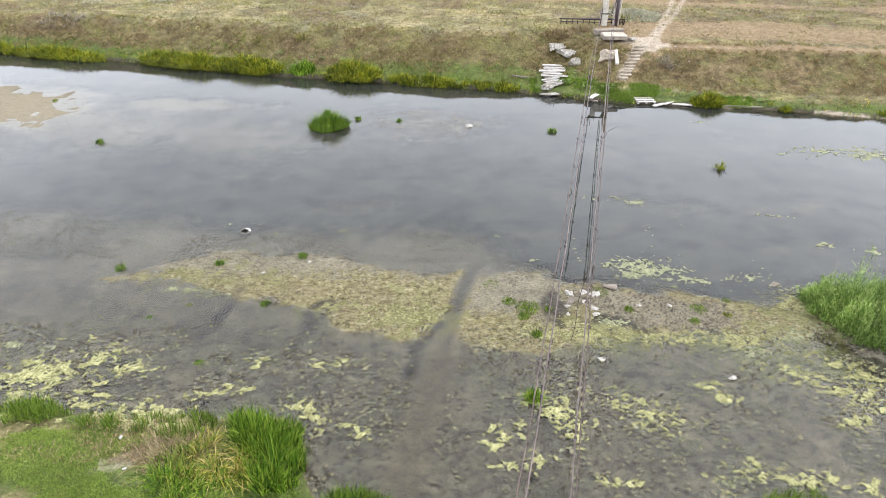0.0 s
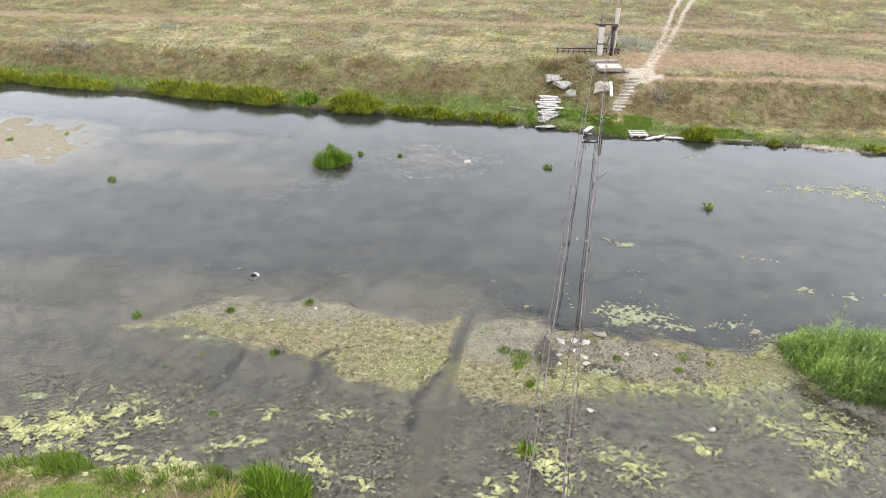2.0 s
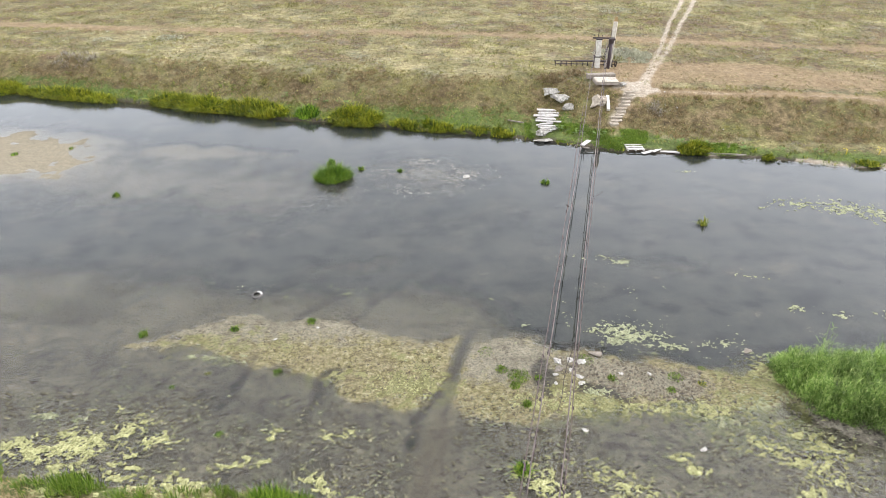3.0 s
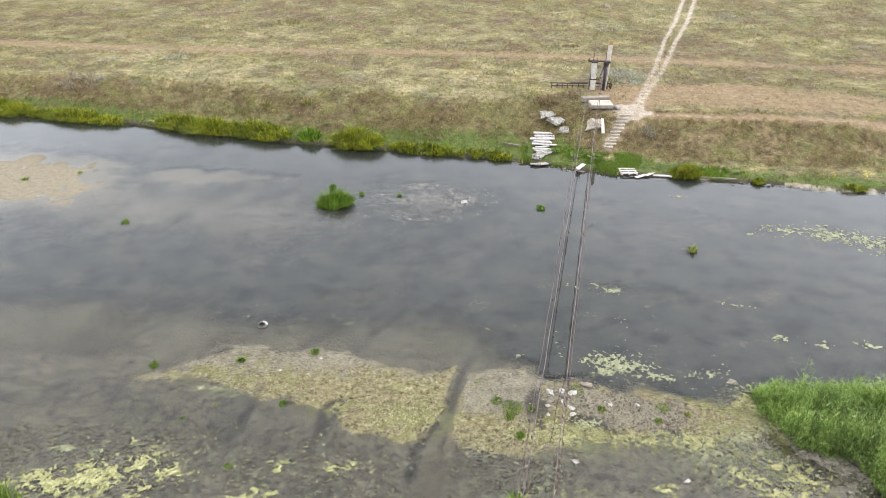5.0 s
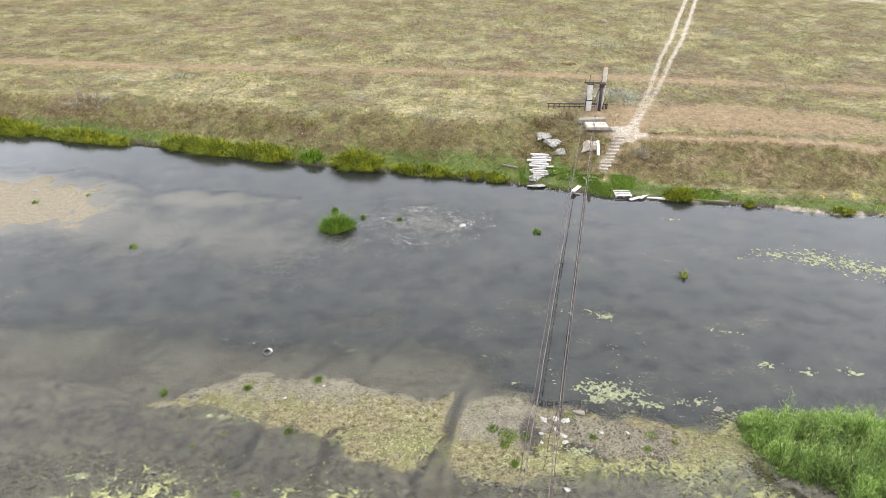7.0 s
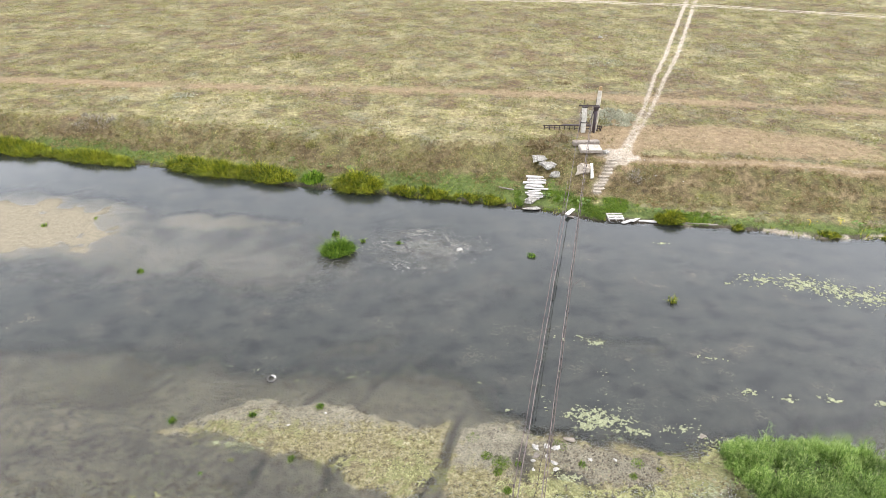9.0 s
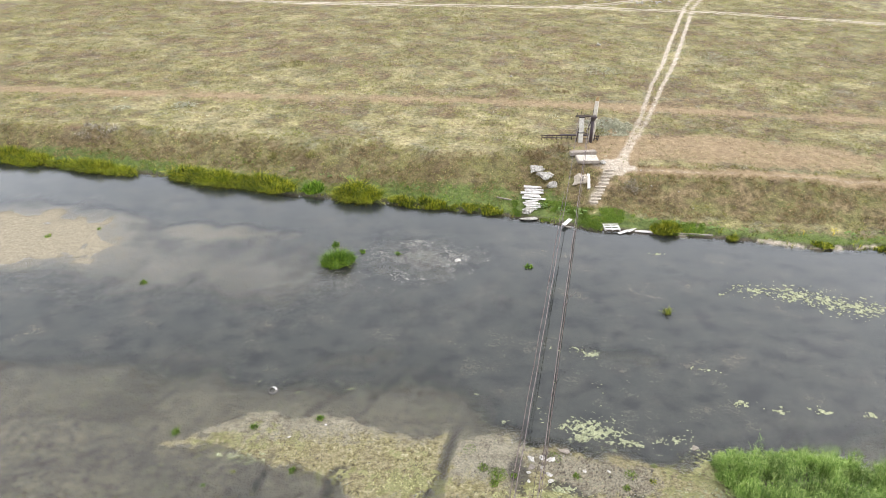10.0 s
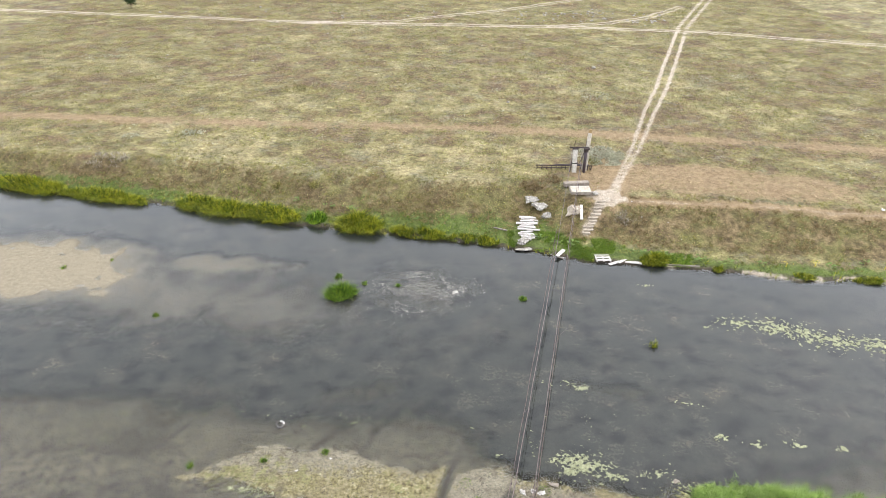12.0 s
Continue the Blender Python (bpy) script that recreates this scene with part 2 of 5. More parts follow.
def simple(name, dark, light, scale, rough=0.85, metal=0.0, relief=0.004, spread=0.12, islands=False):
    """Grain and stains between two colours, with a little piece-to-piece change."""
    m, n, l, b = material(name)
    c = ramp(n, l, noise_node(n, l, scale), (0.3, dark), (0.7, light))
    c = mix(n, l, 0.5, c, ramp(n, l, noise_node(n, l, scale * 0.17, 3), (0.35, (0.62, 0.6, 0.57)), (0.65, (1, 1, 1))), "MULTIPLY")
    if islands:
        who = n.new("ShaderNodeNewGeometry").outputs["Random Per Island"]
    else:
        who = n.new("ShaderNodeObjectInfo").outputs["Random"]
    c = mix(n, l, 1.0, c, ramp(n, l, who, (0.0, (1 - spread,) * 3), (1.0, (1, 1, 1))), "MULTIPLY")
    l.new(c, b.inputs["Base Color"])
    b.inputs["Roughness"].default_value, b.inputs["Metallic"].default_value = rough, metal
    bump(n, l, b, noise_node(n, l, scale * 3, 4), 0.6, relief)
    return m


def leafy(name, *colours, rough=0.6, patches=0.55):
    """Blades: a colour for each blade, and slow change from place to place."""
    m, n, l, b = material(name)
    who = n.new("ShaderNodeNewGeometry").outputs["Random Per Island"]
    c = ramp(n, l, who, *[(i / max(1, len(colours) - 1), tuple(1.22 * v for v in c)) for i, c in enumerate(colours)])
    c = mix(n, l, patches, c, ramp(n, l, noise_node(n, l, 0.45, 3), (0.35, (0.58, 0.58, 0.54)), (0.65, (1.32, 1.28, 1.15))), "MULTIPLY")
    l.new(c, b.inputs["Base Color"])
    b.inputs["Roughness"].default_value = rough
    b.inputs["Specular IOR Level"].default_value = 0.25
    # thin leaves let light through
    thin, both = n.new("ShaderNodeBsdfTranslucent"), n.new("ShaderNodeMixShader")
    l.new(c, thin.inputs["Color"])
    both.inputs["Fac"].default_value = 0.22
    l.new(b.outputs["BSDF"], both.inputs[1])
    l.new(thin.outputs["BSDF"], both.inputs[2])
    l.new(both.outputs["Shader"], n["Material Output"].inputs["Surface"])
    return m


def attribute(n, name):
    node = n.new("ShaderNodeAttribute")
    node.attribute_name = name
    return node.outputs["Fac"]


def dimmed_silt(n, l):
    """The deeper bed: green-grey silt, brown drifts and dark weed, in blotches of a hand's width to some metres. Its
    dark tone also stands in for light lost in the water.
    """
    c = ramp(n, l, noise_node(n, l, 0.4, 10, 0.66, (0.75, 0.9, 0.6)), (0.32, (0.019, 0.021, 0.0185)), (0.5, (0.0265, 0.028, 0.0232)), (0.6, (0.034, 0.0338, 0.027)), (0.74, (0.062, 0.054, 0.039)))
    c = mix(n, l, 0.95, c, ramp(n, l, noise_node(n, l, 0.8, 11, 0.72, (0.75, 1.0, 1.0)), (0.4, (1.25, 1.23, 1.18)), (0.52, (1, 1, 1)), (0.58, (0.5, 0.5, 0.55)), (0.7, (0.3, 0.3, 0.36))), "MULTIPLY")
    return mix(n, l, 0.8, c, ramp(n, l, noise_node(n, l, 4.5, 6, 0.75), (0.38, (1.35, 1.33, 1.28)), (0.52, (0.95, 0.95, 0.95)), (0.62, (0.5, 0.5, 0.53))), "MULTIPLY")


def ground_material():
    m, n, l, b = material("ground")
    fine, small = noise_node(n, l, 9.0, 6, 0.65), noise_node(n, l, 1.7, 5, 0.6)
    grit = noise_node(n, l, 28.0, 4, 0.6)
    # pasture: yellow-green turf with brown and straw streaks
    shift = mix(n, l, 0.22, attribute(n, "tone"), small)
    drift = noise_node(n, l, 2.2, 8, 0.78, (0.9, 1.0, 1.0))
    turf = ramp(n, l, shift, (0.28, (0.105, 0.074, 0.045)), (0.42, (0.142, 0.107, 0.062)), (0.50, (0.152, 0.13, 0.065)), (0.58, (0.18, 0.162, 0.074)), (0.72, (0.26, 0.226, 0.126)))
    turf = mix(n, l, 0.9, turf, ramp(n, l, drift, (0.34, (0.32, 0.29, 0.27)), (0.47, (0.9, 0.88, 0.86)), (0.64, (1.5, 1.5, 1.42))), "MULTIPLY")
    broad = ramp(n, l, noise_node(n, l, 0.45, 3), (0.35, (0.55, 0.53, 0.5)), (0.65, (1.4, 1.38, 1.2)))
    turf = mix(n, l, 0.4, turf, broad, "MULTIPLY")
    # grey wormwood, russet weed and dark green patches, some metres across
    for size, tint, seed_turn in ((0.33, (0.19, 0.185, 0.135), 1.0), (0.27, (0.15, 0.09, 0.055), 1.35), (0.3, (0.088, 0.092, 0.04), 0.8)):
        stain = ramp(n, l, noise_node(n, l, size, 9, 0.68, (seed_turn, seed_turn * 1.2, 1.0)), (0.52, (0, 0, 0)), (0.68, (0.55, 0.55, 0.55)))
        turf = mix(n, l, stain, turf, mix(n, l, 0.8, tint, ramp(n, l, drift, (0.36, (0.45, 0.45, 0.45)), (0.62, (1.45, 1.45, 1.45))), "MULTIPLY"))
    dry = ramp(n, l, small, (0.3, (0.055, 0.038, 0.021)), (0.48, (0.12, 0.089, 0.043)), (0.7, (0.24, 0.175, 0.096)))
    dry = mix(n, l, ramp(n, l, noise_node(n, l, 0.45, 7, 0.65), (0.42, (0, 0, 0)), (0.6, (0.75, 0.75, 0.75))), dry, ramp(n, l, small, (0.3, (0.075, 0.075, 0.023)), (0.7, (0.172, 0.168, 0.06))))
    lush = ramp(n, l, small, (0.3, (0.055, 0.076, 0.019)), (0.7, (0.13, 0.16, 0.043)))
    earth = ramp(n, l, small, (0.3, (0.29, 0.232, 0.17)), (0.7, (0.46, 0.4, 0.32)))
    straw = ramp(n, l, small, (0.3, (0.172, 0.118, 0.066)), (0.7, (0.285, 0.208, 0.118)))
    # river bed
    mottle = noise_node(n, l, 3.2, 7, 0.7)
    silt = ramp(n, l, mix(n, l, 0.5, small, mottle), (0.36, (0.1, 0.088, 0.065)), (0.5, (0.182, 0.162, 0.122)), (0.64, (0.28, 0.253, 0.195)))
    silt = mix(n, l, 0.6, silt, ramp(n, l, noise_node(n, l, 0.5, 6, 0.62), (0.38, (0.6, 0.6, 0.61)), (0.56, (1.12, 1.09, 1.05))), "MULTIPLY")
    crust = ramp(n, l, noise_node(n, l, 3.5, 6, 0.72), (0.34, (0.045, 0.036, 0.02)), (0.44, (0.15, 0.13, 0.058)), (0.55, (0.215, 0.188, 0.1)), (0.68, (0.325, 0.296, 0.185)))
    crust = mix(n, l, ramp(n, l, noise_node(n, l, 0.8, 5, 0.6), (0.45, (0, 0, 0)), (0.66, (0.6, 0.6, 0.6))), crust, (0.185, 0.152, 0.092))
    sand = ramp(n, l, mottle, (0.3, (0.18, 0.152, 0.105)), (0.5, (0.232, 0.197, 0.137)), (0.68, (0.28, 0.242, 0.172)))
    def ragged(name, k=0.9, low=0.2, high=0.8):
        """A mask whose edge is broken up by the mud's own grain."""
        add = n.new("ShaderNodeMath")
        add.operation, add.use_clamp = "MULTIPLY_ADD", False
        l.new(mottle, add.inputs[0])
        add.inputs[1].default_value = 2 * k
        add.inputs[2].default_value = -k
        both = n.new("ShaderNodeMath")
        both.operation = "ADD"
        l.new(add.outputs[0], both.inputs[0])
        l.new(attribute(n, name), both.inputs[1])
        step = n.new("ShaderNodeMapRange")
        step.interpolation_type = "SMOOTHSTEP"
        step.inputs["From Min"].default_value, step.inputs["From Max"].default_value = low, high
        l.new(both.outputs[0], step.inputs["Value"])
        full = n.new("ShaderNodeMath")
        full.operation = "MULTIPLY"
        l.new(step.outputs["Result"], full.inputs[0])
        keep = n.new("ShaderNodeMapRange")
        keep.inputs["From Max"].default_value = 0.35
        l.new(attribute(n, name), keep.inputs["Value"])
        l.new(keep.outputs["Result"], full.inputs[1])
        return full.outputs[0]

    c = mix(n, l, attribute(n, "bed"), turf, silt)
    drowned = dimmed_silt(n, l)
    # Colour darkens with depth in place of light absorbed by the water.
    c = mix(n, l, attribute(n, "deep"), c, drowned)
    c = mix(n, l, attribute(n, "bed"), c, mix(n, l, 1.0, c, ramp(n, l, noise_node(n, l, 3.2, 6, 0.75, (0.9, 1.0, 1.0)), (0.53, (1, 1, 1)), (0.6, (0.48, 0.48, 0.5))), "MULTIPLY"))
    c = mix(n, l, ragged("shelf", 0.7), c, ramp(n, l, mottle, (0.36, (0.115, 0.1, 0.078)), (0.5, (0.205, 0.183, 0.145)), (0.64, (0.275, 0.248, 0.2))))
    # Bed colour painted near-black along the far bank, to deepen the reeds' reflections.
    c = mix(n, l, attribute(n, "far_bank_darkening"), c, (0.008, 0.008, 0.007))
    c = mix(n, l, ragged("crust"), c, crust)
    c = mix(n, l, ragged("bare"), c, ramp(n, l, small, (0.3, (0.138, 0.121, 0.086)), (0.7, (0.232, 0.208, 0.153))))
    c = mix(n, l, attribute(n, "trail"), c, ramp(n, l, small, (0.3, (0.165, 0.13, 0.08)), (0.7, (0.23, 0.188, 0.125))))
    c = mix(n, l, mix(n, l, 1.0, attribute(n, "dark"), (0.95, 0.95, 0.95), "MULTIPLY"), c, ramp(n, l, small, (0.3, (0.014, 0.014, 0.015)), (0.7, (0.036, 0.034, 0.034))))
    c = mix(n, l, ragged("film", 1.2), c, ramp(n, l, small, (0.3, (0.13, 0.124, 0.049)), (0.7, (0.227, 0.216, 0.103))))
    c = mix(n, l, ragged("sand", 0.25, 0.02, 0.85), c, sand)
    c = mix(n, l, ragged("dry"), c, dry)
    c = mix(n, l, ragged("straw", 1.2), c, straw)
    c = mix(n, l, ragged("lush"), c, lush)
    # Dark mud strip at the waterline, also standing in for the undercut bank's shade.
    c = mix(n, l, attribute(n, "ledge"), c, ramp(n, l, small, (0.3, (0.032, 0.026, 0.019)), (0.7, (0.108, 0.086, 0.062))))
    c = mix(n, l, ragged("earth", 0.45), c, earth)
    c = mix(n, l, 0.6, c, ramp(n, l, grit, (0.3, (0.6, 0.6, 0.6)), (0.7, (1.3, 1.3, 1.3))), "MULTIPLY")
    c = mix(n, l, 0.7, c, ramp(n, l, fine, (0.3, (0.45, 0.45, 0.45)), (0.7, (1.4, 1.4, 1.4))), "MULTIPLY")
    l.new(c, b.inputs["Base Color"])
    b.inputs["Roughness"].default_value = 0.92
    b.inputs["Specular IOR Level"].default_value = 0.2
    bump(n, l, b, mix(n, l, 0.35, small, fine), 1.0, 0.3)
    return m


def water_material():
    m, n, l, b = material("river_water")
    out = n["Material Output"]
    n.remove(b)
    clear, murk, gloss = n.new("ShaderNodeBsdfTransparent"), n.new("ShaderNodeBsdfDiffuse"), n.new("ShaderNodeBsdfGlossy")
    clear.inputs["Color"].default_value = (0.88, 0.89, 0.87, 1)
    # brown over the shallows, blue-grey and mottled where it is deep, colour painted darker along the far bank so
    # reflections there look dark
    body_of = mix(n, l, attribute(n, "clear"), dimmed_silt(n, l), (0.021, 0.023, 0.021))
    l.new(body_of, murk.inputs["Color"])
    gloss.inputs["Roughness"].default_value = 0.006
    gloss.inputs["Color"].default_value = (1, 1, 1, 1)
    fres = n.new("ShaderNodeFresnel")
    fres.inputs["IOR"].default_value = 1.33
    body, top = n.new("ShaderNodeMixShader"), n.new("ShaderNodeMixShader")
    l.new(attribute(n, "murk"), body.inputs["Fac"])
    l.new(clear.outputs["BSDF"], body.inputs[1])
    l.new(murk.outputs["BSDF"], body.inputs[2])
    l.new(fres.outputs["Fac"], top.inputs["Fac"])
    l.new(body.outputs["Shader"], top.inputs[1])
    l.new(gloss.outputs["BSDF"], top.inputs[2])
    l.new(top.outputs["Shader"], out.inputs["Surface"])
    return m


GROUND, WATER = ground_material(), water_material()
REED = leafy("reed_leaf", (0.012, 0.03, 0.003), (0.055, 0.125, 0.009), (0.14, 0.245, 0.02), (0.28, 0.34, 0.05))
YELLOW_REED = leafy("yellowing_reed_leaf", (0.05, 0.07, 0.01), (0.17, 0.19, 0.022), (0.36, 0.33, 0.045), (0.48, 0.38, 0.16), (0.3, 0.22, 0.1))
POND_REED = leafy("pond_reed_leaf", (0.008, 0.02, 0.002), (0.02, 0.05, 0.004), (0.06, 0.135, 0.009), (0.135, 0.235, 0.02), (0.25, 0.3, 0.045))
BANK_REED = leafy("cattail_leaf", (0.01, 0.02, 0.003), (0.028, 0.046, 0.004), (0.1, 0.14, 0.008), (0.21, 0.235, 0.013), (0.43, 0.385, 0.035))
TALL_REED = leafy("common_reed_leaf", (0.022, 0.042, 0.007), (0.085, 0.158, 0.024), (0.185, 0.285, 0.062), (0.36, 0.43, 0.17), patches=1.0)
LUSH = leafy("lush_grass", (0.04, 0.075, 0.008), (0.1, 0.168, 0.017), (0.195, 0.25, 0.042))
MEADOW = leafy("short_meadow_grass", (0.085, 0.135, 0.02), (0.155, 0.225, 0.036), (0.25, 0.315, 0.075))
WEED = leafy("dry_weed", (0.085, 0.058, 0.03), (0.165, 0.118, 0.06), (0.27, 0.2, 0.112), (0.155, 0.124, 0.05))
OLIVE = leafy("olive_weed", (0.078, 0.074, 0.02), (0.16, 0.15, 0.042), (0.28, 0.25, 0.095))
GREEN_PASTURE = leafy("green_pasture_grass", (0.088, 0.1, 0.02), (0.165, 0.178, 0.036), (0.27, 0.27, 0.075))
PASTURE = leafy("pasture_grass", (0.09, 0.079, 0.034), (0.16, 0.141, 0.062), (0.25, 0.217, 0.11))
STRAW = leafy("straw_grass", (0.12, 0.083, 0.046), (0.26, 0.198, 0.115), (0.42, 0.34, 0.215))
SAGE = leafy("wormwood_leaf", (0.2, 0.198, 0.14), (0.31, 0.305, 0.225), (0.42, 0.41, 0.32))
TWIG = leafy("dead_stalk", (0.145, 0.12, 0.094), (0.232, 0.203, 0.166), (0.326, 0.29, 0.246))
BROADLEAF = simple("burdock_leaf", (0.095, 0.165, 0.025), (0.19, 0.27, 0.06), 3.0, 0.9, spread=0.4)
BLOOM = leafy("yellow_flower", (0.435, 0.305, 0.015), (0.544, 0.435, 0.036))
DARK_LEAF = leafy("dark_tree_leaf", (0.015, 0.029, 0.009), (0.033, 0.054, 0.015))
BARK = simple("bark", (0.044, 0.033, 0.025), (0.101, 0.08, 0.061), 9.0)
CONCRETE = simple("concrete", (0.36, 0.31, 0.245), (0.56, 0.51, 0.43), 6.0)
WHITEWASH = simple("whitewashed_concrete", (0.44, 0.4, 0.34), (0.7, 0.67, 0.61), 5.0)
OLD_CONCRETE = simple("grey_concrete", (0.19, 0.155, 0.122), (0.35, 0.3, 0.245), 5.0)
PAINT_CAP = simple("faded_orange_paint", (0.29, 0.181, 0.073), (0.399, 0.275, 0.13), 9.0)
RUST = simple("rusty_steel", (0.025, 0.018, 0.018), (0.069, 0.048, 0.045), 8.0, 0.75, 0.2)
PURPLE_STEEL = simple("dark_painted_steel", (0.029, 0.02, 0.024), (0.073, 0.049, 0.054), 6.0, 0.6, 0.1)
WIRE = simple("weathered_cable", (0.06, 0.042, 0.038), (0.21, 0.16, 0.146), 3.0, 0.6, 0.1)
RUSTY_WIRE = simple("rusted_cable", (0.05, 0.032, 0.026), (0.15, 0.106, 0.092), 2.5, 0.7, 0.1)
WOOD = simple("bleached_wood", (0.348, 0.311, 0.275), (0.624, 0.601, 0.573), 5.0)
DRIFTWOOD = simple("grey_driftwood", (0.145, 0.124, 0.101), (0.261, 0.225, 0.189), 5.0)
ROCK = simple("pale_limestone", (0.11, 0.095, 0.075), (0.5, 0.47, 0.415), 6.0, relief=0.04)
WHITE_STONE = simple("white_limestone", (0.28, 0.26, 0.23), (0.56, 0.53, 0.48), 6.0, relief=0.02)
STEP_STONE = simple("worn_step_stone", (0.22, 0.18, 0.13), (0.48, 0.415, 0.335), 4.0, relief=0.01)
RUBBER = simple("dusty_tyre_rubber", (0.06, 0.053, 0.047), (0.16, 0.145, 0.13), 7.0)
TYRE_WALL = simple("pale_tyre_rubber", (0.399, 0.378, 0.341), (0.565, 0.544, 0.508), 7.0)


def algae_material(name, dark, mid, light):
    """Crinkled, half-dried algae: pale crests, olive hollows darkened to imitate shade in the creases, a slow change of
    tone.
    """
    m, n, l, b = material(name)
    crinkle = noise_node(n, l, 17.0, 7, 0.72)
    c = ramp(n, l, crinkle, (0.36, dark), (0.48, mid), (0.62, light))
    c = mix(n, l, 0.7, c, ramp(n, l, noise_node(n, l, 2.3, 5, 0.65), (0.36, (0.58, 0.6, 0.5)), (0.6, (1.15, 1.15, 1.1))), "MULTIPLY")
    l.new(c, b.inputs["Base Color"])
    b.inputs["Roughness"].default_value = 0.85
    bump(n, l, b, crinkle, 0.9, 0.05)
    return m


FILM_ALGAE = algae_material("yellow_algae_film", (0.07, 0.068, 0.025), (0.2, 0.192, 0.078), (0.37, 0.36, 0.18))
ALGAE = algae_material("drying_algae", (0.08, 0.08, 0.03), (0.25, 0.245, 0.1), (0.45, 0.435, 0.235))
DULL_ALGAE = algae_material("sunken_algae", (0.075, 0.078, 0.042), (0.19, 0.195, 0.11), (0.33, 0.335, 0.21))
CLOD = simple("wet_mud_clod", (0.11, 0.1, 0.058), (0.3, 0.277, 0.165), 4.0, 0.8, islands=True, spread=0.6)
BROWN_CLOD = simple("churned_mud_clod", (0.13, 0.105, 0.07), (0.3, 0.255, 0.175), 4.0, 0.9, islands=True, spread=0.6)
# Colour of real dark crumbs, and of the shade painted beside paler clods.
DARK_CLOD_AND_SHADE = simple("silt_crumb_and_clod_shade", (0.035, 0.027, 0.018), (0.12, 0.096, 0.066), 4.0, 0.8, islands=True, spread=0.6)
PALE_CLOD = simple("pale_shell_grit", (0.17, 0.155, 0.13), (0.38, 0.355, 0.315), 4.0, 0.8, islands=True, spread=0.5)
LITTER = simple("white_plastic", (0.508, 0.508, 0.508), (0.616, 0.616, 0.616), 3.0, 0.5)


# ---- building helpers ----
def thing(name, place, label, category, group="", turn=0.0):
    ob = new(name)
    ob.matrix_basis = pose(*place, 0, 0, turn)
    ob.empty_display_size = 0.2
    return tagged(ob, label, category, group)


def part(name, bm, mat, parent=None, label="", flat=True):
    """Links a bmesh as one mesh object under a thing or a part."""
    me = bpy.data.meshes.new(name)
    bm.to_mesh(me)
    bm.free()
    me.materials.append(mat)
    if not flat:
        me.polygons.foreach_set("use_smooth", [True] * len(me.polygons))
    ob = new(name, me)
    if parent:
        ob.parent = parent
    return tagged(ob, label)


def sheet(name, verts, faces, mat, corners=3):
    """A mesh from arrays of places and of corner numbers."""
    me = bpy.data.meshes.new(name)
    verts, faces = np.ascontiguousarray(verts, np.float32), np.ascontiguousarray(faces, np.int32)
    me.vertices.add(len(verts))
    me.vertices.foreach_set("co", verts.ravel())
    me.loops.add(faces.size)
    me.loops.foreach_set("vertex_index", faces.ravel())
    me.polygons.add(len(faces))
    me.polygons.foreach_set("loop_start", np.arange(0, faces.size, corners, dtype=np.int32))
    me.polygons.foreach_set("loop_total", np.full(len(faces), corners, np.int32))
    me.update(calc_edges=True)
    me.materials.append(mat)
    return me


def give(me, name, values):
    me.attributes.new(name, "FLOAT", "POINT").data.foreach_set("value", np.ascontiguousarray(values, np.float32).ravel())


def box(bm, sx, sy, sz, m=Matrix(), bevel=0.0, ragged=0.0):
    """A box with worn edges, centred on m."""
    made = bmesh.ops.create_cube(bm, size=1.0, matrix=m @ Matrix.Diagonal((sx, sy, sz, 1)))["verts"]
    if bevel:
        edges = list({e for v in made for e in v.link_edges})
        made = bmesh.ops.bevel(bm, geom=edges, offset=bevel, segments=1, affect="EDGES")["verts"]
    if ragged:
        for v in made:
            v.co += Vector((random.uniform(-1, 1), random.uniform(-1, 1), random.uniform(-1, 1))) * ragged
    return bm


def tube(bm, a, b, r, sides=8, r2=None):
    a, b = Vector(a), Vector(b)
    m = Matrix.Translation((a + b) / 2) @ (b - a).to_track_quat("Z", "Y").to_matrix().to_4x4()
    bmesh.ops.create_cone(bm, cap_ends=True, segments=sides, radius1=r, radius2=r if r2 is None else r2, depth=(b - a).length, matrix=m)
    return bm


RNG = np.random.default_rng(7)


def blades(x, y, z, tall, wide, lean, bent=0.35, each=1, spread=0.0):
    """Curved grass blades rooted at the places given, as arrays of places and triangles."""
    x, y, z, tall = (np.repeat(np.broadcast_to(np.asarray(a, float), np.shape(x)), each) for a in (x, y, z, tall))
    n = len(x)
    x, y = x + RNG.normal(0, spread + 1e-6, n), y + RNG.normal(0, spread + 1e-6, n)
    h = tall * RNG.uniform(0.55, 1.1, n)
    a, f = RNG.uniform(0, 2 * np.pi, n), RNG.uniform(0, 2 * np.pi, n)
    tilt = np.minimum(np.abs(RNG.normal(0, lean, n)), 1.7 * lean)
    ux, uy = np.cos(a), np.sin(a)
    wx, wy = np.cos(f) * wide / 2, np.sin(f) * wide / 2
    rows = []
    for s, w in ((0.0, 0.8), (0.55, 1.0), (1.0, 0.0)):
        out = h * (tilt * s + bent * tilt * s * s)
        px, py, pz = x + ux * out, y + uy * out, z + h * s * np.sqrt(np.maximum(0.15, 1 - (tilt * s) ** 2)) - 0.04 * (s == 0)
        rows.append((px, py, pz, w))
    v = np.empty((n, 5, 3))
    for k in (0, 1):
        px, py, pz, w = rows[k]
        v[:, 2 * k] = np.stack([px - wx * w, py - wy * w, pz], 1)
        v[:, 2 * k + 1] = np.stack([px + wx * w, py + wy * w, pz], 1)
    v[:, 4] = np.stack(rows[2][:3], 1)
    base = np.arange(n)[:, None] * 5
    f = np.concatenate([base + [0, 1, 3], base + [0, 3, 2], base + [2, 3, 4]], 0)
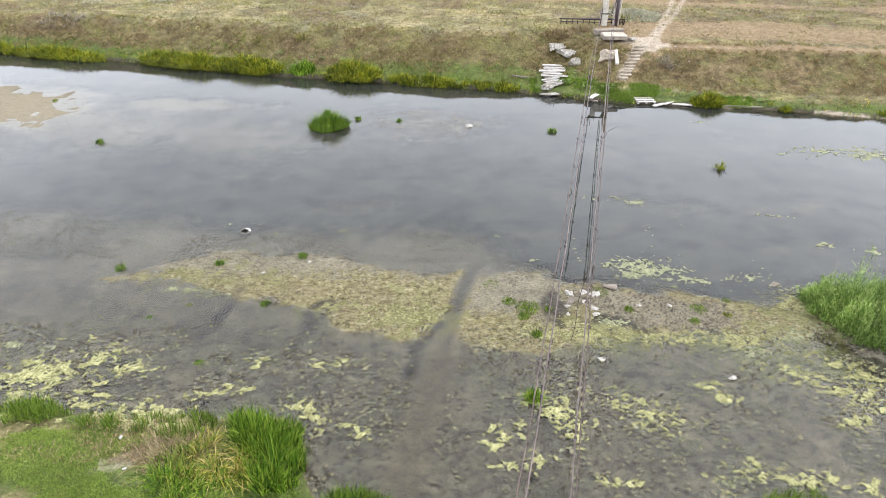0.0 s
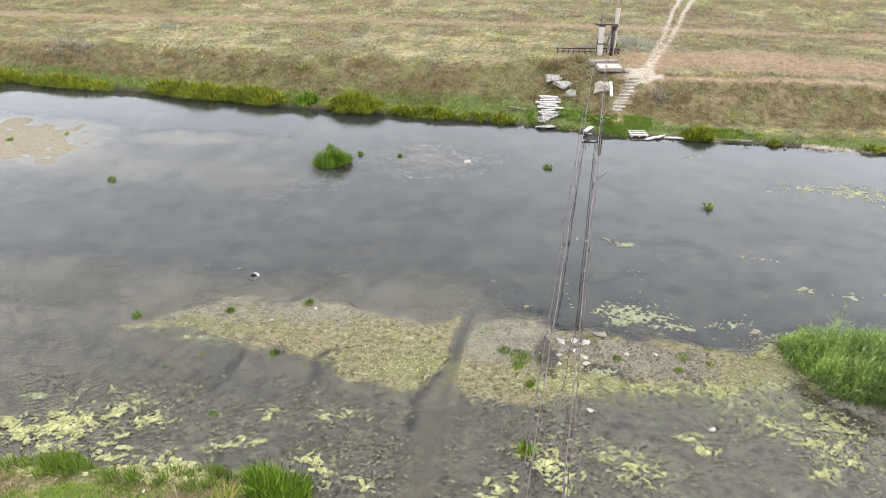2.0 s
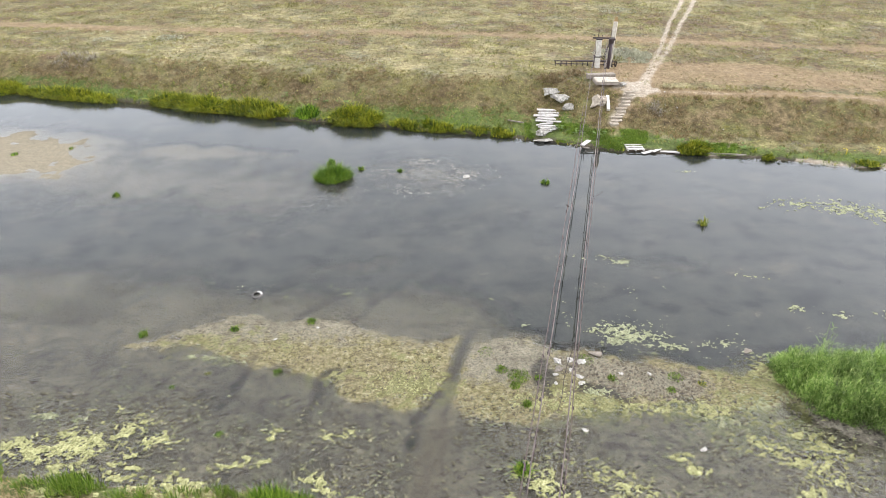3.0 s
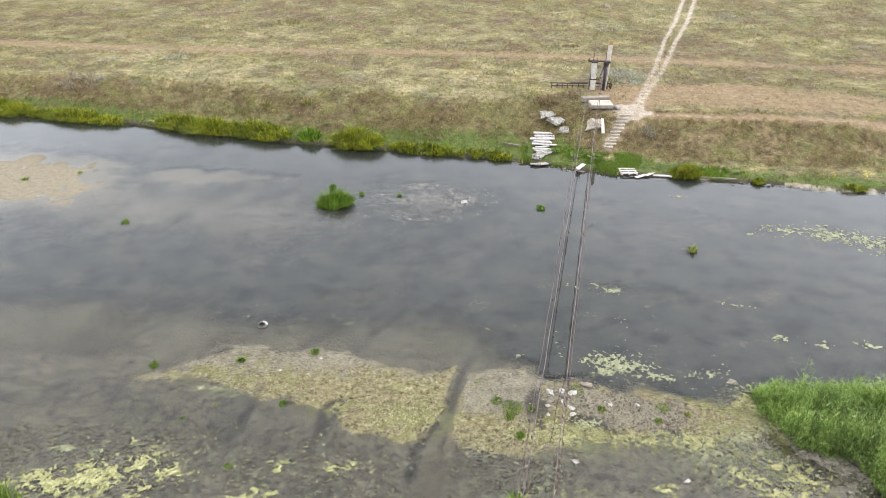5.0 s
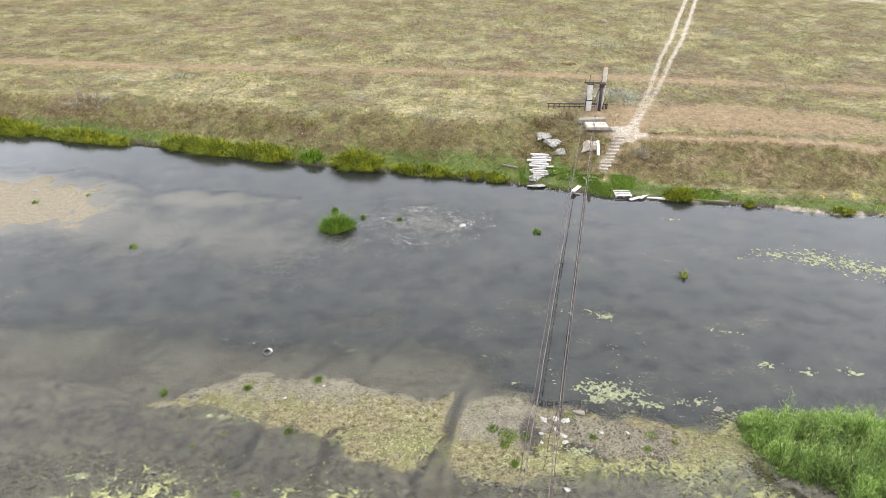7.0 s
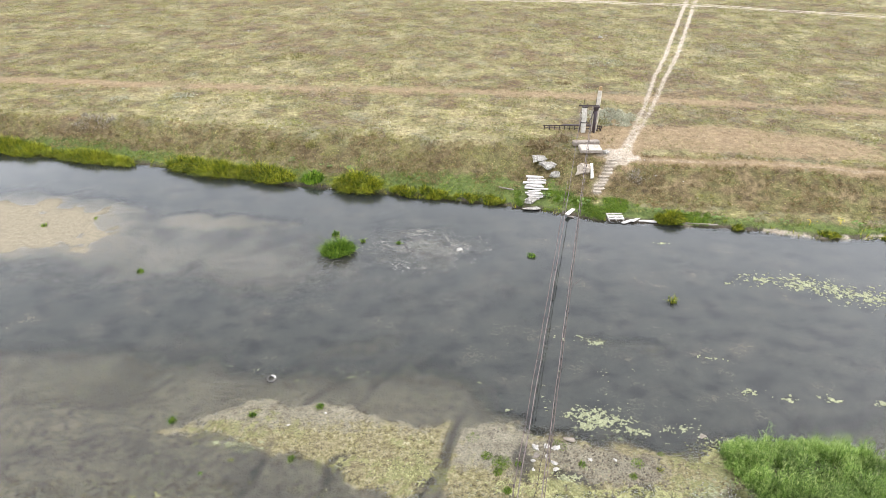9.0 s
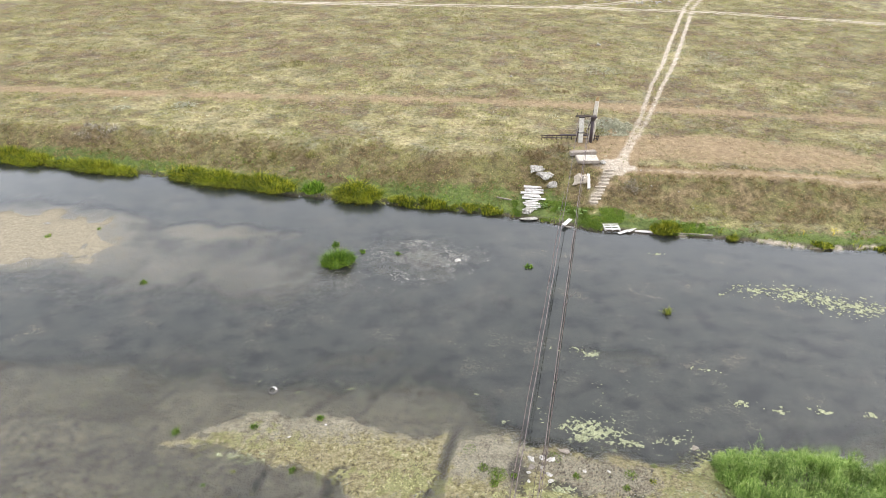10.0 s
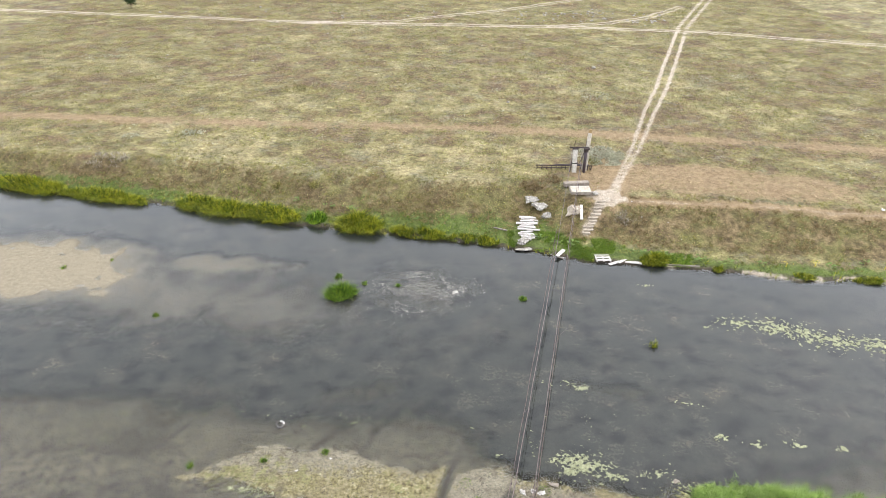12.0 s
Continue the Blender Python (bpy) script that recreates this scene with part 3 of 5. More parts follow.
    return v.reshape(-1, 3), f


def joined(*sets):
    vs, fs, at = [], [], 0
    for v, f in sets:
        vs.append(v), fs.append(f + at)
        at += len(v)
    return np.concatenate(vs), np.concatenate(fs)


def scatter(n, x0, x1, y0, y1):
    return RNG.uniform(x0, x1, n), RNG.uniform(y0, y1, n)


# ---- ground and water ----
def axis(*spans):
    """Grid lines from spans of (start, end, spacing)."""
    return np.unique(np.concatenate([np.linspace(a, b, max(2, int(round(abs(b - a) / s)) + 1)) for a, b, s in spans]).round(4))


def grid(gx, gy):
    x, y = np.meshgrid(gx, gy)
    nx, ny = len(gx), len(gy)
    i = (np.arange(ny - 1)[:, None] * nx + np.arange(nx - 1)).ravel()
    return x.ravel(), y.ravel(), np.stack([i, i + 1, i + nx + 1, i + nx], 1)


def masks(x, y):
    far, near = shores(x, y)
    shore = np.maximum(far, near)
    crust, sand, shallow = mud(x, y)
    speck = grain(x, y, 2.6, 61, 4)
    inside = 1 - smooth(-0.1, 0.15, shore)
    lush = smooth(-0.2, 0.2, far) * (1 - smooth(1.6, 4.6, far / np.interp(x, (-45, -10, 5, 13, 18), (0.5, 0.6, 1.0, 0.9, 0.5)) + 4 * (speck - 0.5)))
    lush = np.maximum(lush, smooth(-0.2, 0.1, near) * (1 - smooth(1.5, 5, near + 5 * (speck - 0.5))))
    climb = up_bank(x, y)
    dry = smooth(2.0, 3.6, climb + 2.0 * (speck - 0.5)) * (1 - smooth(6.6, 9.6, climb + 4.5 * (grain(x, y, 2.2, 62, 5, 0.6) - 0.5)))
    band = np.exp(-((line_near(x, y, BAND) + 3.0 * (grain(x, y, 3, 63, 5, 0.65) - 0.5)) / 1.5) ** 2) * (0.55 + 0.45 * smooth(0.3, 0.5, grain(x, y, 3.0, 64)))
    edge = np.exp(-((line_near(x, y, CREST_WAY) + 0.5 * (grain(x, y, 1.2, 63) - 0.5)) / 0.75) ** 2)
    edge = np.maximum(edge, 0.75 * patch(x, y, 27, 56.5, 13, 3.8, -10, 0.5, 3, 65))
    worn = patch(x, y, 16.5, 57.5, 3.6, 5.5, -15, 0.5, 1.5, 65)
    straw = np.clip(np.maximum(np.maximum(band * 0.95, edge), worn), 0, 1) * smooth(3, 5, far)
    t = line_near(x, y, TRACK) + 0.35 * (grain(x, y, 1.1, 66) - 0.5)
    gauge = np.interp(y, (54, 64, 76, 92), (0.1, 0.3, 0.6, 0.74))
    rut = np.exp(-((t - gauge) / np.interp(y, (54, 64, 80), (0.5, 0.38, 0.3))) ** 2) * np.interp(y, (54, 60, 75, 90), (0.75, 0.6, 0.75, 1.0))
    c = line_near(x, y, CROSSWAY) + 0.3 * (grain(x, y, 1.3, 67) - 0.5)
    rut = np.maximum(rut, np.exp(-((c - 0.7) / 0.36) ** 2))
    c = np.minimum(line_near(x, y, BRANCH), line_near(x, y, BYWAY)) + 0.3 * (grain(x, y, 1.3, 68) - 0.5)
    rut = np.maximum(rut, 0.8 * np.exp(-((c - 0.7) / 0.36) ** 2))
    way = line_near(x, y, CREST_WAY) + 0.4 * (grain(x, y, 1.5, 143) - 0.5)
    rut = np.maximum(rut, 0.4 * np.exp(-(way / 0.28) ** 2) * (x > 15.6))
    landing = patch(x, y, 15.9, 53.4, 1.7, 1.1, 0, 0.4, 0.8, 69)
    tread = 0.8 * np.exp(-((line_near(x, y, STEPS) + 0.4 * (grain(x, y, 0.8, 106) - 0.5)) / 0.5) ** 2)
    earth = np.maximum(np.clip(np.maximum(rut, landing), 0, 1) * smooth(4, 6, far), tread)
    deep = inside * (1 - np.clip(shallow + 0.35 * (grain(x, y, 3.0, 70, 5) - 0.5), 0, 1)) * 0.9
    film = np.maximum.reduce([patch(x, y, 5.4, 19.4, 1.9, 0.9, -8, 0.6, 0.7, 91), patch(x, y, 8.6, 18.9, 2.6, 0.6, 2, 0.6, 0.7, 92),
                              patch(x, y, 13.2, 19.6, 2.2, 2.2, 0, 0.7, 0.7, 93), patch(x, y, -1.2, 20.6, 2.2, 1.6, 0, 0.7, 0.7, 94),
                              0.6 * patch(x, y, -9.5, 23.2, 3.5, 1.3, -4, 0.7, 0.7, 95), patch(x, y, -3.5, 20.6, 1.8, 0.7, 0, 0.7, 0.7, 96)])
    film = film * smooth(0.38, 0.62, grain(x, y, 0.6, 97, 5, 0.7))
    dark = np.maximum.reduce([(0.5 if run[0][1] > 25 else 0.7) * (1 - smooth(0.0, 0.42, line_near(x, y, run) + 0.6 * (grain(x, y, 0.6, 98, 5, 0.65) - 0.5))) for run in DARK_RUNS])
    dark = np.maximum(dark, 0.8 * patch(x, y, -4.6, 20.9, 0.7, 0.5, 20, 0.6, 0.5, 99))
    dark = np.maximum(dark, 0.8 * np.maximum(patch(x, y, 6.4, 19.9, 1.3, 0.7, -20, 0.6, 0.5, 100), patch(x, y, 4.4, 21.0, 0.5, 1.3, 0, 0.5, 0.5, 101)))
    dark = np.maximum(dark, 0.3 * patch(x, y, -17.5, 25.8, 2.4, 1.0, 20, 0.6, 1.2, 102)) * (1 - 0.5 * film)
    dark = np.maximum(dark, 0.2 * region(x, y, SLACK, 0.8, 2.0, 148, 0.9))
    bare = np.maximum(0.85 * region(x, y, CHURNED, 0.5, 0.8, 104, 0.5), 0.85 * patch(x, y, 3.0, 22.2, 2.2, 1.9, -4, 0.5, 1.0, 103, 0.5))
    ford = line_near(x, y, FORD) + 0.3 * (grain(x, y, 0.8, 105) - 0.5)
    trail = (1 - smooth(0.25, 0.85, ford)) * (1 - smooth(17.5, 20, y)) * 0.5
    dark = np.maximum(dark, 0.7 * np.exp(-(ford / 0.15) ** 2) * smooth(19.5, 21.5, y) * (1 - smooth(23.5, 25, y)))
    ledge = smooth(-0.5, -0.1, far) * (1 - smooth(0.25, 0.6, far))
    earth = np.maximum(earth, 0.75 * ledge * smooth(18, 20, x) * smooth(0.42, 0.6, grain(x, y, 0.9, 144, 4)))
    home = smooth(0.05, 0.3, near)
    dead = 0.7 * home * np.maximum(patch(x, y, -8.6, 13.6, 2.3, 0.8, 0, 0.6, 0.9, 107), patch(x, y, -13.0, 14.2, 3.2, 0.6, 0, 0.6, 0.9, 108))
    dry = np.maximum(dry * (near < 0), dead)
    lush = lush * (1 - dead)
    earth = np.maximum(earth, home * 0.45 * np.maximum(patch(x, y, -9.0, 12.9, 0.7, 0.4, 20, 0.7, 0.5, 109), patch(x, y, -7.6, 12.1, 0.6, 0.5, 0, 0.7, 0.5, 110)))
    shelf = np.maximum(patch(x, y, -26, 42.0, 19, 4.8, -11, 0.7, 3, 38, 0.95), 0.3 * patch(x, y, -1.0, 41.6, 3.6, 2.8, 0, 0.7, 2, 40, 0.7))
    bare = np.maximum(bare, 0.75 * patch(x, y, -11, 25.9, 17, 2.7, -4, 0.6, 2.2, 147, 0.7))
    return dict(shelf=shelf * inside * 0.75, far_bank_darkening=0.6 * inside * (1 - smooth(0.5, 3.5, -far + 3 * (grain(x, y, 3, 56) - 0.5))) * (1 - 0.8 * sand), trail=trail * inside, film=film * inside, dark=dark * inside, bare=bare * inside, ledge=ledge, tone=tone(x, y), bed=inside, deep=deep, crust=crust * inside, sand=sand * inside, lush=lush * (1 - inside), dry=dry * (0.9 - 0.3 * (1 - smooth(0, 9, x)) * (near < 0)), straw=straw, earth=earth)


gx = axis((-1500, -300, 100), (-300, -110, 12), (-110, -42, 0.8), (-42, -16, 0.32), (-16, 20, 0.13), (20, 42, 0.32), (42, 110, 0.8), (110, 300, 12), (300, 1500, 100))
gy = axis((-300, -20, 20), (-20, 8, 1.0), (8, 17, 0.2), (17, 27, 0.11), (27, 30, 0.2), (30, 66, 0.28), (66, 160, 0.6), (160, 300, 7), (300, 2000, 100))
px, py, quads = grid(gx, gy)
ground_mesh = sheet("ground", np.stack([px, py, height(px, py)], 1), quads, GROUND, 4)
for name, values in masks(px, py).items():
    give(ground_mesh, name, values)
ground_mesh.polygons.foreach_set("use_smooth", [True] * len(ground_mesh.polygons))
ground = tagged(new("ground", ground_mesh), "dry yellow-green pasture, brown bank and muddy river bed", "ground", kind="structure")

px, py, quads = grid(axis((-1500, -60, 60), (-60, 60, 0.5), (60, 1500, 60)), axis((-180, 8, 12), (8, 62, 0.5), (62, 400, 12)))
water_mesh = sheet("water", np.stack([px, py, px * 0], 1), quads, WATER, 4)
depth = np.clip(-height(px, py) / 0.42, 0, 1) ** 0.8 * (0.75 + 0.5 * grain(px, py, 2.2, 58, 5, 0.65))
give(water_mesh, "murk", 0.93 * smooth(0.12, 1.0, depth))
# Mask for the water colour darkened beneath the far bank's reflections.
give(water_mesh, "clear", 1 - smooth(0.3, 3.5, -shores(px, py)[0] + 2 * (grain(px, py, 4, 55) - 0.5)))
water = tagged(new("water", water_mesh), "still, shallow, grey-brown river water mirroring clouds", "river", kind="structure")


# ---- the ruined cable crossing on the far bank ----
def ground_at(x, y):
    return float(height(np.array([float(x)]), np.array([float(y)]))[0])


def cable_tower():
    t = thing("cable_tower", (13.5, 58.6, 2.5), "ruined cable tower of white concrete and dark steel posts", "tower")
    bm = box(bmesh.new(), 0.42, 0.38, 2.85, pose(0.06, 0, 1.3, 0, -2.0, 0), 0.03, 0.012)
    white_post = part("concrete_post", bm, WHITEWASH, t, "chipped white concrete post")
    bm = tube(bmesh.new(), (1.08, 0, -0.1), (1.08, 0, 2.75), 0.145, 14)
    dark_post = part("steel_post", bm, PURPLE_STEEL, t, "dark painted steel tube post", flat=False)
    part("crossbeam", tube(bmesh.new(), (-0.55, 0.02, 2.88), (1.35, 0.02, 2.86), 0.065, 10), RUST, t)
    part("saddle", box(bmesh.new(), 0.56, 0.46, 0.13, pose(0.0, 0, 2.8), 0.02), RUST, white_post, "rusty steel saddle")
    part("saddle", box(bmesh.new(), 0.56, 0.5, 0.14, pose(1.1, 0, 2.8), 0.02), RUST, dark_post, "rusty steel saddle")
    part("collar", tube(bmesh.new(), (1.08, 0, 2.45), (1.08, 0, 2.75), 0.21, 12, 0.27), RUST, dark_post, "rusty flared collar")
    for x, high in ((-0.12, 0.75), (-0.5, 0.32), (0.98, 0.7), (0.2, 0.3)):
        part("anchor_rod", tube(bmesh.new(), (x, -0.05, 2.8), (x + 0.03, -0.05, 2.85 + high), 0.025, 6), RUST, t)
    part("clamp_band", box(bmesh.new(), 0.5, 0.46, 0.09, pose(0.05, 0, 1.28), 0.01), RUST, white_post, "rusty clamp band")
    for x in (-0.27, 0.36):
        part("clamp_bolt", tube(bmesh.new(), (x, -0.27, 1.28), (x, 0.26, 1.28), 0.05, 6), RUST, white_post, "rusty clamp bolt")
    for a, b in (((-0.32, -0.1, 0.0), (-0.2, -0.1, 1.75)), ((-0.45, -0.2, -0.1), (-0.24, -0.2, 1.35)), ((0.62, 0.1, 1.0), (1.0, 0.0, 2.6)), ((0.5, 0.0, 1.1), (0.95, 0.05, 2.5))):
        part("stay_rod", tube(bmesh.new(), a, b, 0.028, 6), RUST, t)
    return t


cable_tower()
t = thing("concrete_pole", (14.72, 59.2, 2.6), "leaning grey concrete pole with a faded orange tip", "pole")
bm = tube(bmesh.new(), (0, 0, -0.1), (0.2, 0.1, 4.05), 0.36, 4, 0.24)
bmesh.ops.bevel(bm, geom=list(bm.edges), offset=0.02, segments=1, affect="EDGES")
part("shaft", bm, CONCRETE, t)
part("tip", tube(bmesh.new(), (0.2, 0.1, 4.045), (0.215, 0.11, 4.4), 0.24, 4, 0.15), PAINT_CAP, t, "faded orange painted tip")

t = thing("metal_railing", (9.9, 59.3, 2.5), "rusted low steel railing beside the cable tower", "railing")
part("top_rail", box(bmesh.new(), 5.6, 0.06, 0.09, pose(2.75, 0, 0.66, 0, 0.5, 0), 0.01), RUST, t)
part("lower_rail", box(bmesh.new(), 5.3, 0.05, 0.06, pose(2.8, 0, 0.42, 0, 0.5, 0), 0.01), RUST, t)
part("beam", box(bmesh.new(), 3.4, 0.2, 0.13, pose(3.6, 0.28, 0.62), 0.01), RUST, t)
for k in range(12):
    part("post", box(bmesh.new(), 0.07, 0.07, 0.9, pose(0.1 + k * 0.485, 0, 0.2, 0, RNG.uniform(-6, 6), 0), 0.01), RUST, t)
for x in (5.1, 5.5):
    part("leg", box(bmesh.new(), 0.09, 0.09, 1.0, pose(x, -0.12, 0.2, 0, 4, 0), 0.01), RUST, t)
    part("brace", tube(bmesh.new(), (x - 0.5, -0.06, 0.62), (x, -0.1, -0.2), 0.025, 6), RUST, t)

tagged(part("concrete_beam", box(bmesh.new(), 2.45, 0.5, 0.36, pose(13.25, 55.3, 3.02, 2, 0, 9), 0.03, 0.012), OLD_CONCRETE), "long grey concrete beam lying before the tower", "beam")
t = thing("concrete_slab", (13.45, 54.05, 2.72), "ribbed pale concrete slab on the bank's edge", "slab", turn=1)
# Darker concrete than the ribs, putting the front face's shade into the colour.
part("base", box(bmesh.new(), 1.95, 1.3, 0.26, pose(0, 0, 0.18), 0.025, 0.008), OLD_CONCRETE, t, "slab side, coloured darker as its shaded face")
for k in range(7):
    part("rib", box(bmesh.new(), 0.25, 1.33, 0.055, pose(-0.78 + k * 0.26, 0, 0.337), 0.012), CONCRETE, t)


def boulder(name, place, size, label, mat=ROCK, seed=0, turn=0.0, detail=2, category="rock", rough=0.36):
    """A broken, angular stone: a hull round random points, with a rough skin."""
    dice = random.Random(seed * 17 + 5)
    bm = bmesh.new()
    for k in range(16):
        p = Vector((dice.gauss(0, 1), dice.gauss(0, 1), dice.gauss(0, 1))).normalized() * dice.uniform(0.75, 1.1)
        bm.verts.new((p.x * size[0], p.y * size[1], p.z * size[2]))
    hull = bmesh.ops.convex_hull(bm, input=list(bm.verts))
    bmesh.ops.delete(bm, geom=list({g for g in hull["geom_interior"] + hull["geom_unused"] if isinstance(g, bmesh.types.BMVert)}), context="VERTS")
    if detail > 1:
        bmesh.ops.bevel(bm, geom=list(bm.edges), offset=min(size) * 0.06, segments=1, affect="EDGES")
        bmesh.ops.triangulate(bm, faces=list(bm.faces))
        bmesh.ops.subdivide_edges(bm, edges=list(bm.edges), cuts=2, use_grid_fill=True)
        for v in bm.verts:
            v.co *= 1 + rough * noise.noise(v.co * (2.2 / max(size)) + Vector((seed, 2, 3))) + 0.6 * rough * noise.noise(v.co * (6 / max(size)) + Vector((seed, 5, 1)))
    ob = part(name, bm, mat)
    ob.matrix_basis = pose(*place, 0, 0, turn)
    return tagged(ob, label, category)


boulder("boulder", (8.7, 53.6, 2.15), (1.0, 0.5, 0.3), "pale angular limestone boulder on the grassy bank", seed=1, turn=10)
boulder("boulder", (9.5, 52.75, 1.9), (0.85, 0.55, 0.34), "pale limestone boulder with grey stains", seed=2, turn=-12)
boulder("boulder", (10.15, 51.55, 1.5), (0.56, 0.46, 0.4), "small pale rounded limestone boulder", seed=3)
boulder("boulder", (12.55, 51.8, 1.9), (0.95, 0.65, 0.75), "large brownish limestone boulder below the slab", STEP_STONE, seed=4, turn=30)
boulder("boulder", (14.75, 53.75, 2.78), (0.4, 0.36, 0.2), "flat pale stone beside the slab", seed=5)
boulder("boulder", (7.85, 48.75, 0.4), (0.8, 0.5, 0.28), "flat whitish stone below the stacked boards", seed=6)
boulder("boulder", (7.8, 47.85, 0.1), (0.8, 0.36, 0.16), "flat stone slab at the water's edge", seed=7)

t = thing("stone_stairs", (14.2, 51.2, 1.5), "worn earth-and-stone steps leading down the bank", "stairs")
for k in range(11):
    s = k / 10
    x, y = 15.25 - 1.85 * s + 0.08 * math.sin(k * 2.2), 52.75 - 3.3 * s
    z = ground_at(x, y) + 0.04
    ob = part("step", box(bmesh.new(), 0.82 + 0.14 * math.sin(k * 1.7), 0.24, 0.12, Matrix(), 0.03, 0.03), STEP_STONE, t)
    ob.matrix_basis = pose(x - 14.2, y - 51.2, z - 1.5, random.uniform(-3, 3), random.uniform(-4, 4), 6 + 6 * math.sin(k * 2.9))

ob = part("lying_post", box(bmesh.new(), 0.24, 1.75, 0.2, Matrix(), 0.02, 0.01), WHITEWASH)
a, b = Vector((13.32, 52.35, ground_at(13.32, 52.35) + 0.16)), Vector((13.12, 50.65, ground_at(13.12, 50.65) + 0.16))
ob.matrix_basis = look((a + b) / 2, b) @ pose(0, 0, 0, -90)
tagged(ob, "white concrete post lying down the slope", "post")


def board(length, wide, thick, m, label, mat=WOOD, group=""):
    bm = bmesh.new()
    n = 6
    box(bm, wide, length, thick)
    bmesh.ops.subdivide_edges(bm, edges=[e for e in bm.edges if abs(e.verts[0].co.y - e.verts[1].co.y) > 0.1], cuts=n)
    bend, seed = random.uniform(-0.02, 0.02), random.uniform(0, 9)
    for v in bm.verts:
        v.co.z += bend * math.cos(v.co.y / length * 3.1)
        v.co.x += 0.012 * noise.noise(Vector((v.co.x * 9, v.co.y * 4, seed)))
        if abs(v.co.y) > length * 0.49:
            v.co.y += random.uniform(-0.04, 0.02)
    ob = part("board", bm, mat)
    ob.matrix_basis = m
    return tagged(ob, label, "board", group)


for k in range(21):
    s = k / 20
    x, y = 8.45 - 0.45 * s + random.uniform(-0.18, 0.18), 51.9 - 2.9 * s
    long_one = random.uniform(0.95, 1.6) if k not in (4, 5, 11) else 2.0
    board(long_one, random.uniform(0.2, 0.34), 0.06, pose(x, y, ground_at(x, y) + 0.14 + 0.06 * (k % 2), random.uniform(-2, 2), random.uniform(-6, 12), 90 + random.uniform(-14, 14) - (9 if k < 2 else 0)),
          "bleached board stacked on the bank" if k not in (4, 5, 11) else "long bleached board sticking out of the stack", group="stacked boards")
board(1.3, 0.12, 0.08, pose(5.8, 50.6, ground_at(5.8, 50.6) + 0.12, 0, 0, 66), "grey-brown branch lying beside the stacked boards", DRIFTWOOD)
board(1.55, 0.34, 0.07, pose(10.85, 47.1, 0.24, -4, 0, -33), "bleached plank jutting over the water's edge")
board(0.55, 0.2, 0.06, pose(10.75, 46.6, 0.06, 0, 0, 60), "short board half in the water", DRIFTWOOD)
board(1.3, 0.28, 0.05, pose(15.35, 45.8, 0.07, 0, 3, -62), "bleached board floating by the bank")
board(1.0, 0.28, 0.05, pose(15.95, 46.0, 0.14, 0, -6, -50), "short bleached board floating by the bank")
board(1.4, 0.34, 0.06, pose(16.85, 45.85, 0.07, 0, 2, 80), "wide bleached board floating by the bank")

t = thing("wooden_pallet", (14.35, 46.4, 0.08), "bleached wooden pallet lying at the water's edge", "pallet", turn=2)
for y in (-0.42, 0.0, 0.42):
    part("deck_board", box(bmesh.new(), 1.28, 0.24, 0.035, pose(0, y, 0.14), 0.006, 0.004), WOOD, t)
for x in (-0.58, 0.0, 0.58):
    part("bearer", box(bmesh.new(), 0.1, 1.06, 0.12, pose(x, 0, 0.06), 0.006, 0.004), WOOD, t)
board(3.2, 0.16, 0.1, pose(20.7, 45.35, 0.12, 0, 0, 84), "grey driftwood pole along the waterline", DRIFTWOOD)


# ---- the cables over the river ----
def cable_at(x, sag, y):
    """A place on a cable, from its heights over four stations across the river."""
    c = np.polyfit((58.6, 40.0, 20.0, 2.0), sag, 3)
    return Vector((x + 0.232 * (y - 58.6), y, float(np.polyval(c, y))))


HIGH_SAG, SIDE_SAG, LOW_SAG, TWIN_SAG = (5.3, 2.86, 3.06, 4.8), (4.9, 3.75, 3.5, 4.9), (5.3, 3.85, 2.45, 2.3), (5.3, 3.8, 2.4, 2.4)


def cable(x, sag, r, mat, label, knots, start=58.6, stop=-12.0):
    t = thing("suspension_cable", (x, start, 5.4), label, "cable", "cables over the river")
    base = Vector((x, start, 5.4))
    curve = bpy.data.curves.new("strand", "CURVE")
    curve.dimensions, curve.bevel_depth, curve.bevel_resolution = "3D", r, 1
    ys = np.linspace(start, stop, 60)
    line = curve.splines.new("POLY")
    line.points.add(len(ys) - 1)
    for p, y in zip(line.points, ys):
        p.co = (*(cable_at(x, sag, y) - base + Vector((0.012 * math.sin(y * 1.3), 0, 0.015 * math.sin(y * 0.9)))), 1)
    curve.materials.append(mat)
    made = new("build", curve)
    me = bpy.data.meshes.new_from_object(made.evaluated_get(bpy.context.evaluated_depsgraph_get()))
    bpy.data.objects.remove(made)
    me.name = "strand"
    strand = new("strand", me)
    strand.parent = t
    for y in knots:
        bm = bmesh.new()
        bmesh.ops.create_icosphere(bm, subdivisions=1, radius=1.0)
        for v in bm.verts:
            v.co = Vector((v.co.x * 0.045, v.co.y * 0.11, v.co.z * 0.05)) * random.uniform(0.6, 1.3)
        ob = part("wire_clip", bm, RUST, strand)
        ob.matrix_basis = Matrix.Translation(cable_at(x, sag, y) - base + Vector((random.uniform(-0.03, 0.03), 0, -0.04)))
    return t


def knot_places(n, lo, hi):
    return sorted(RNG.uniform(lo, hi, n))


cable(13.23, HIGH_SAG, 0.021, WIRE, "sagging weathered steel cable over the river", knot_places(60, 12, 57))
cable(13.05, SIDE_SAG, 0.017, RUSTY_WIRE, "thin rusted cable hanging beside the high one", knot_places(30, 12, 44), start=45.0)
cable(14.2, LOW_SAG, 0.021, WIRE, "low sagging steel cable over the river", knot_places(64, 12, 57))
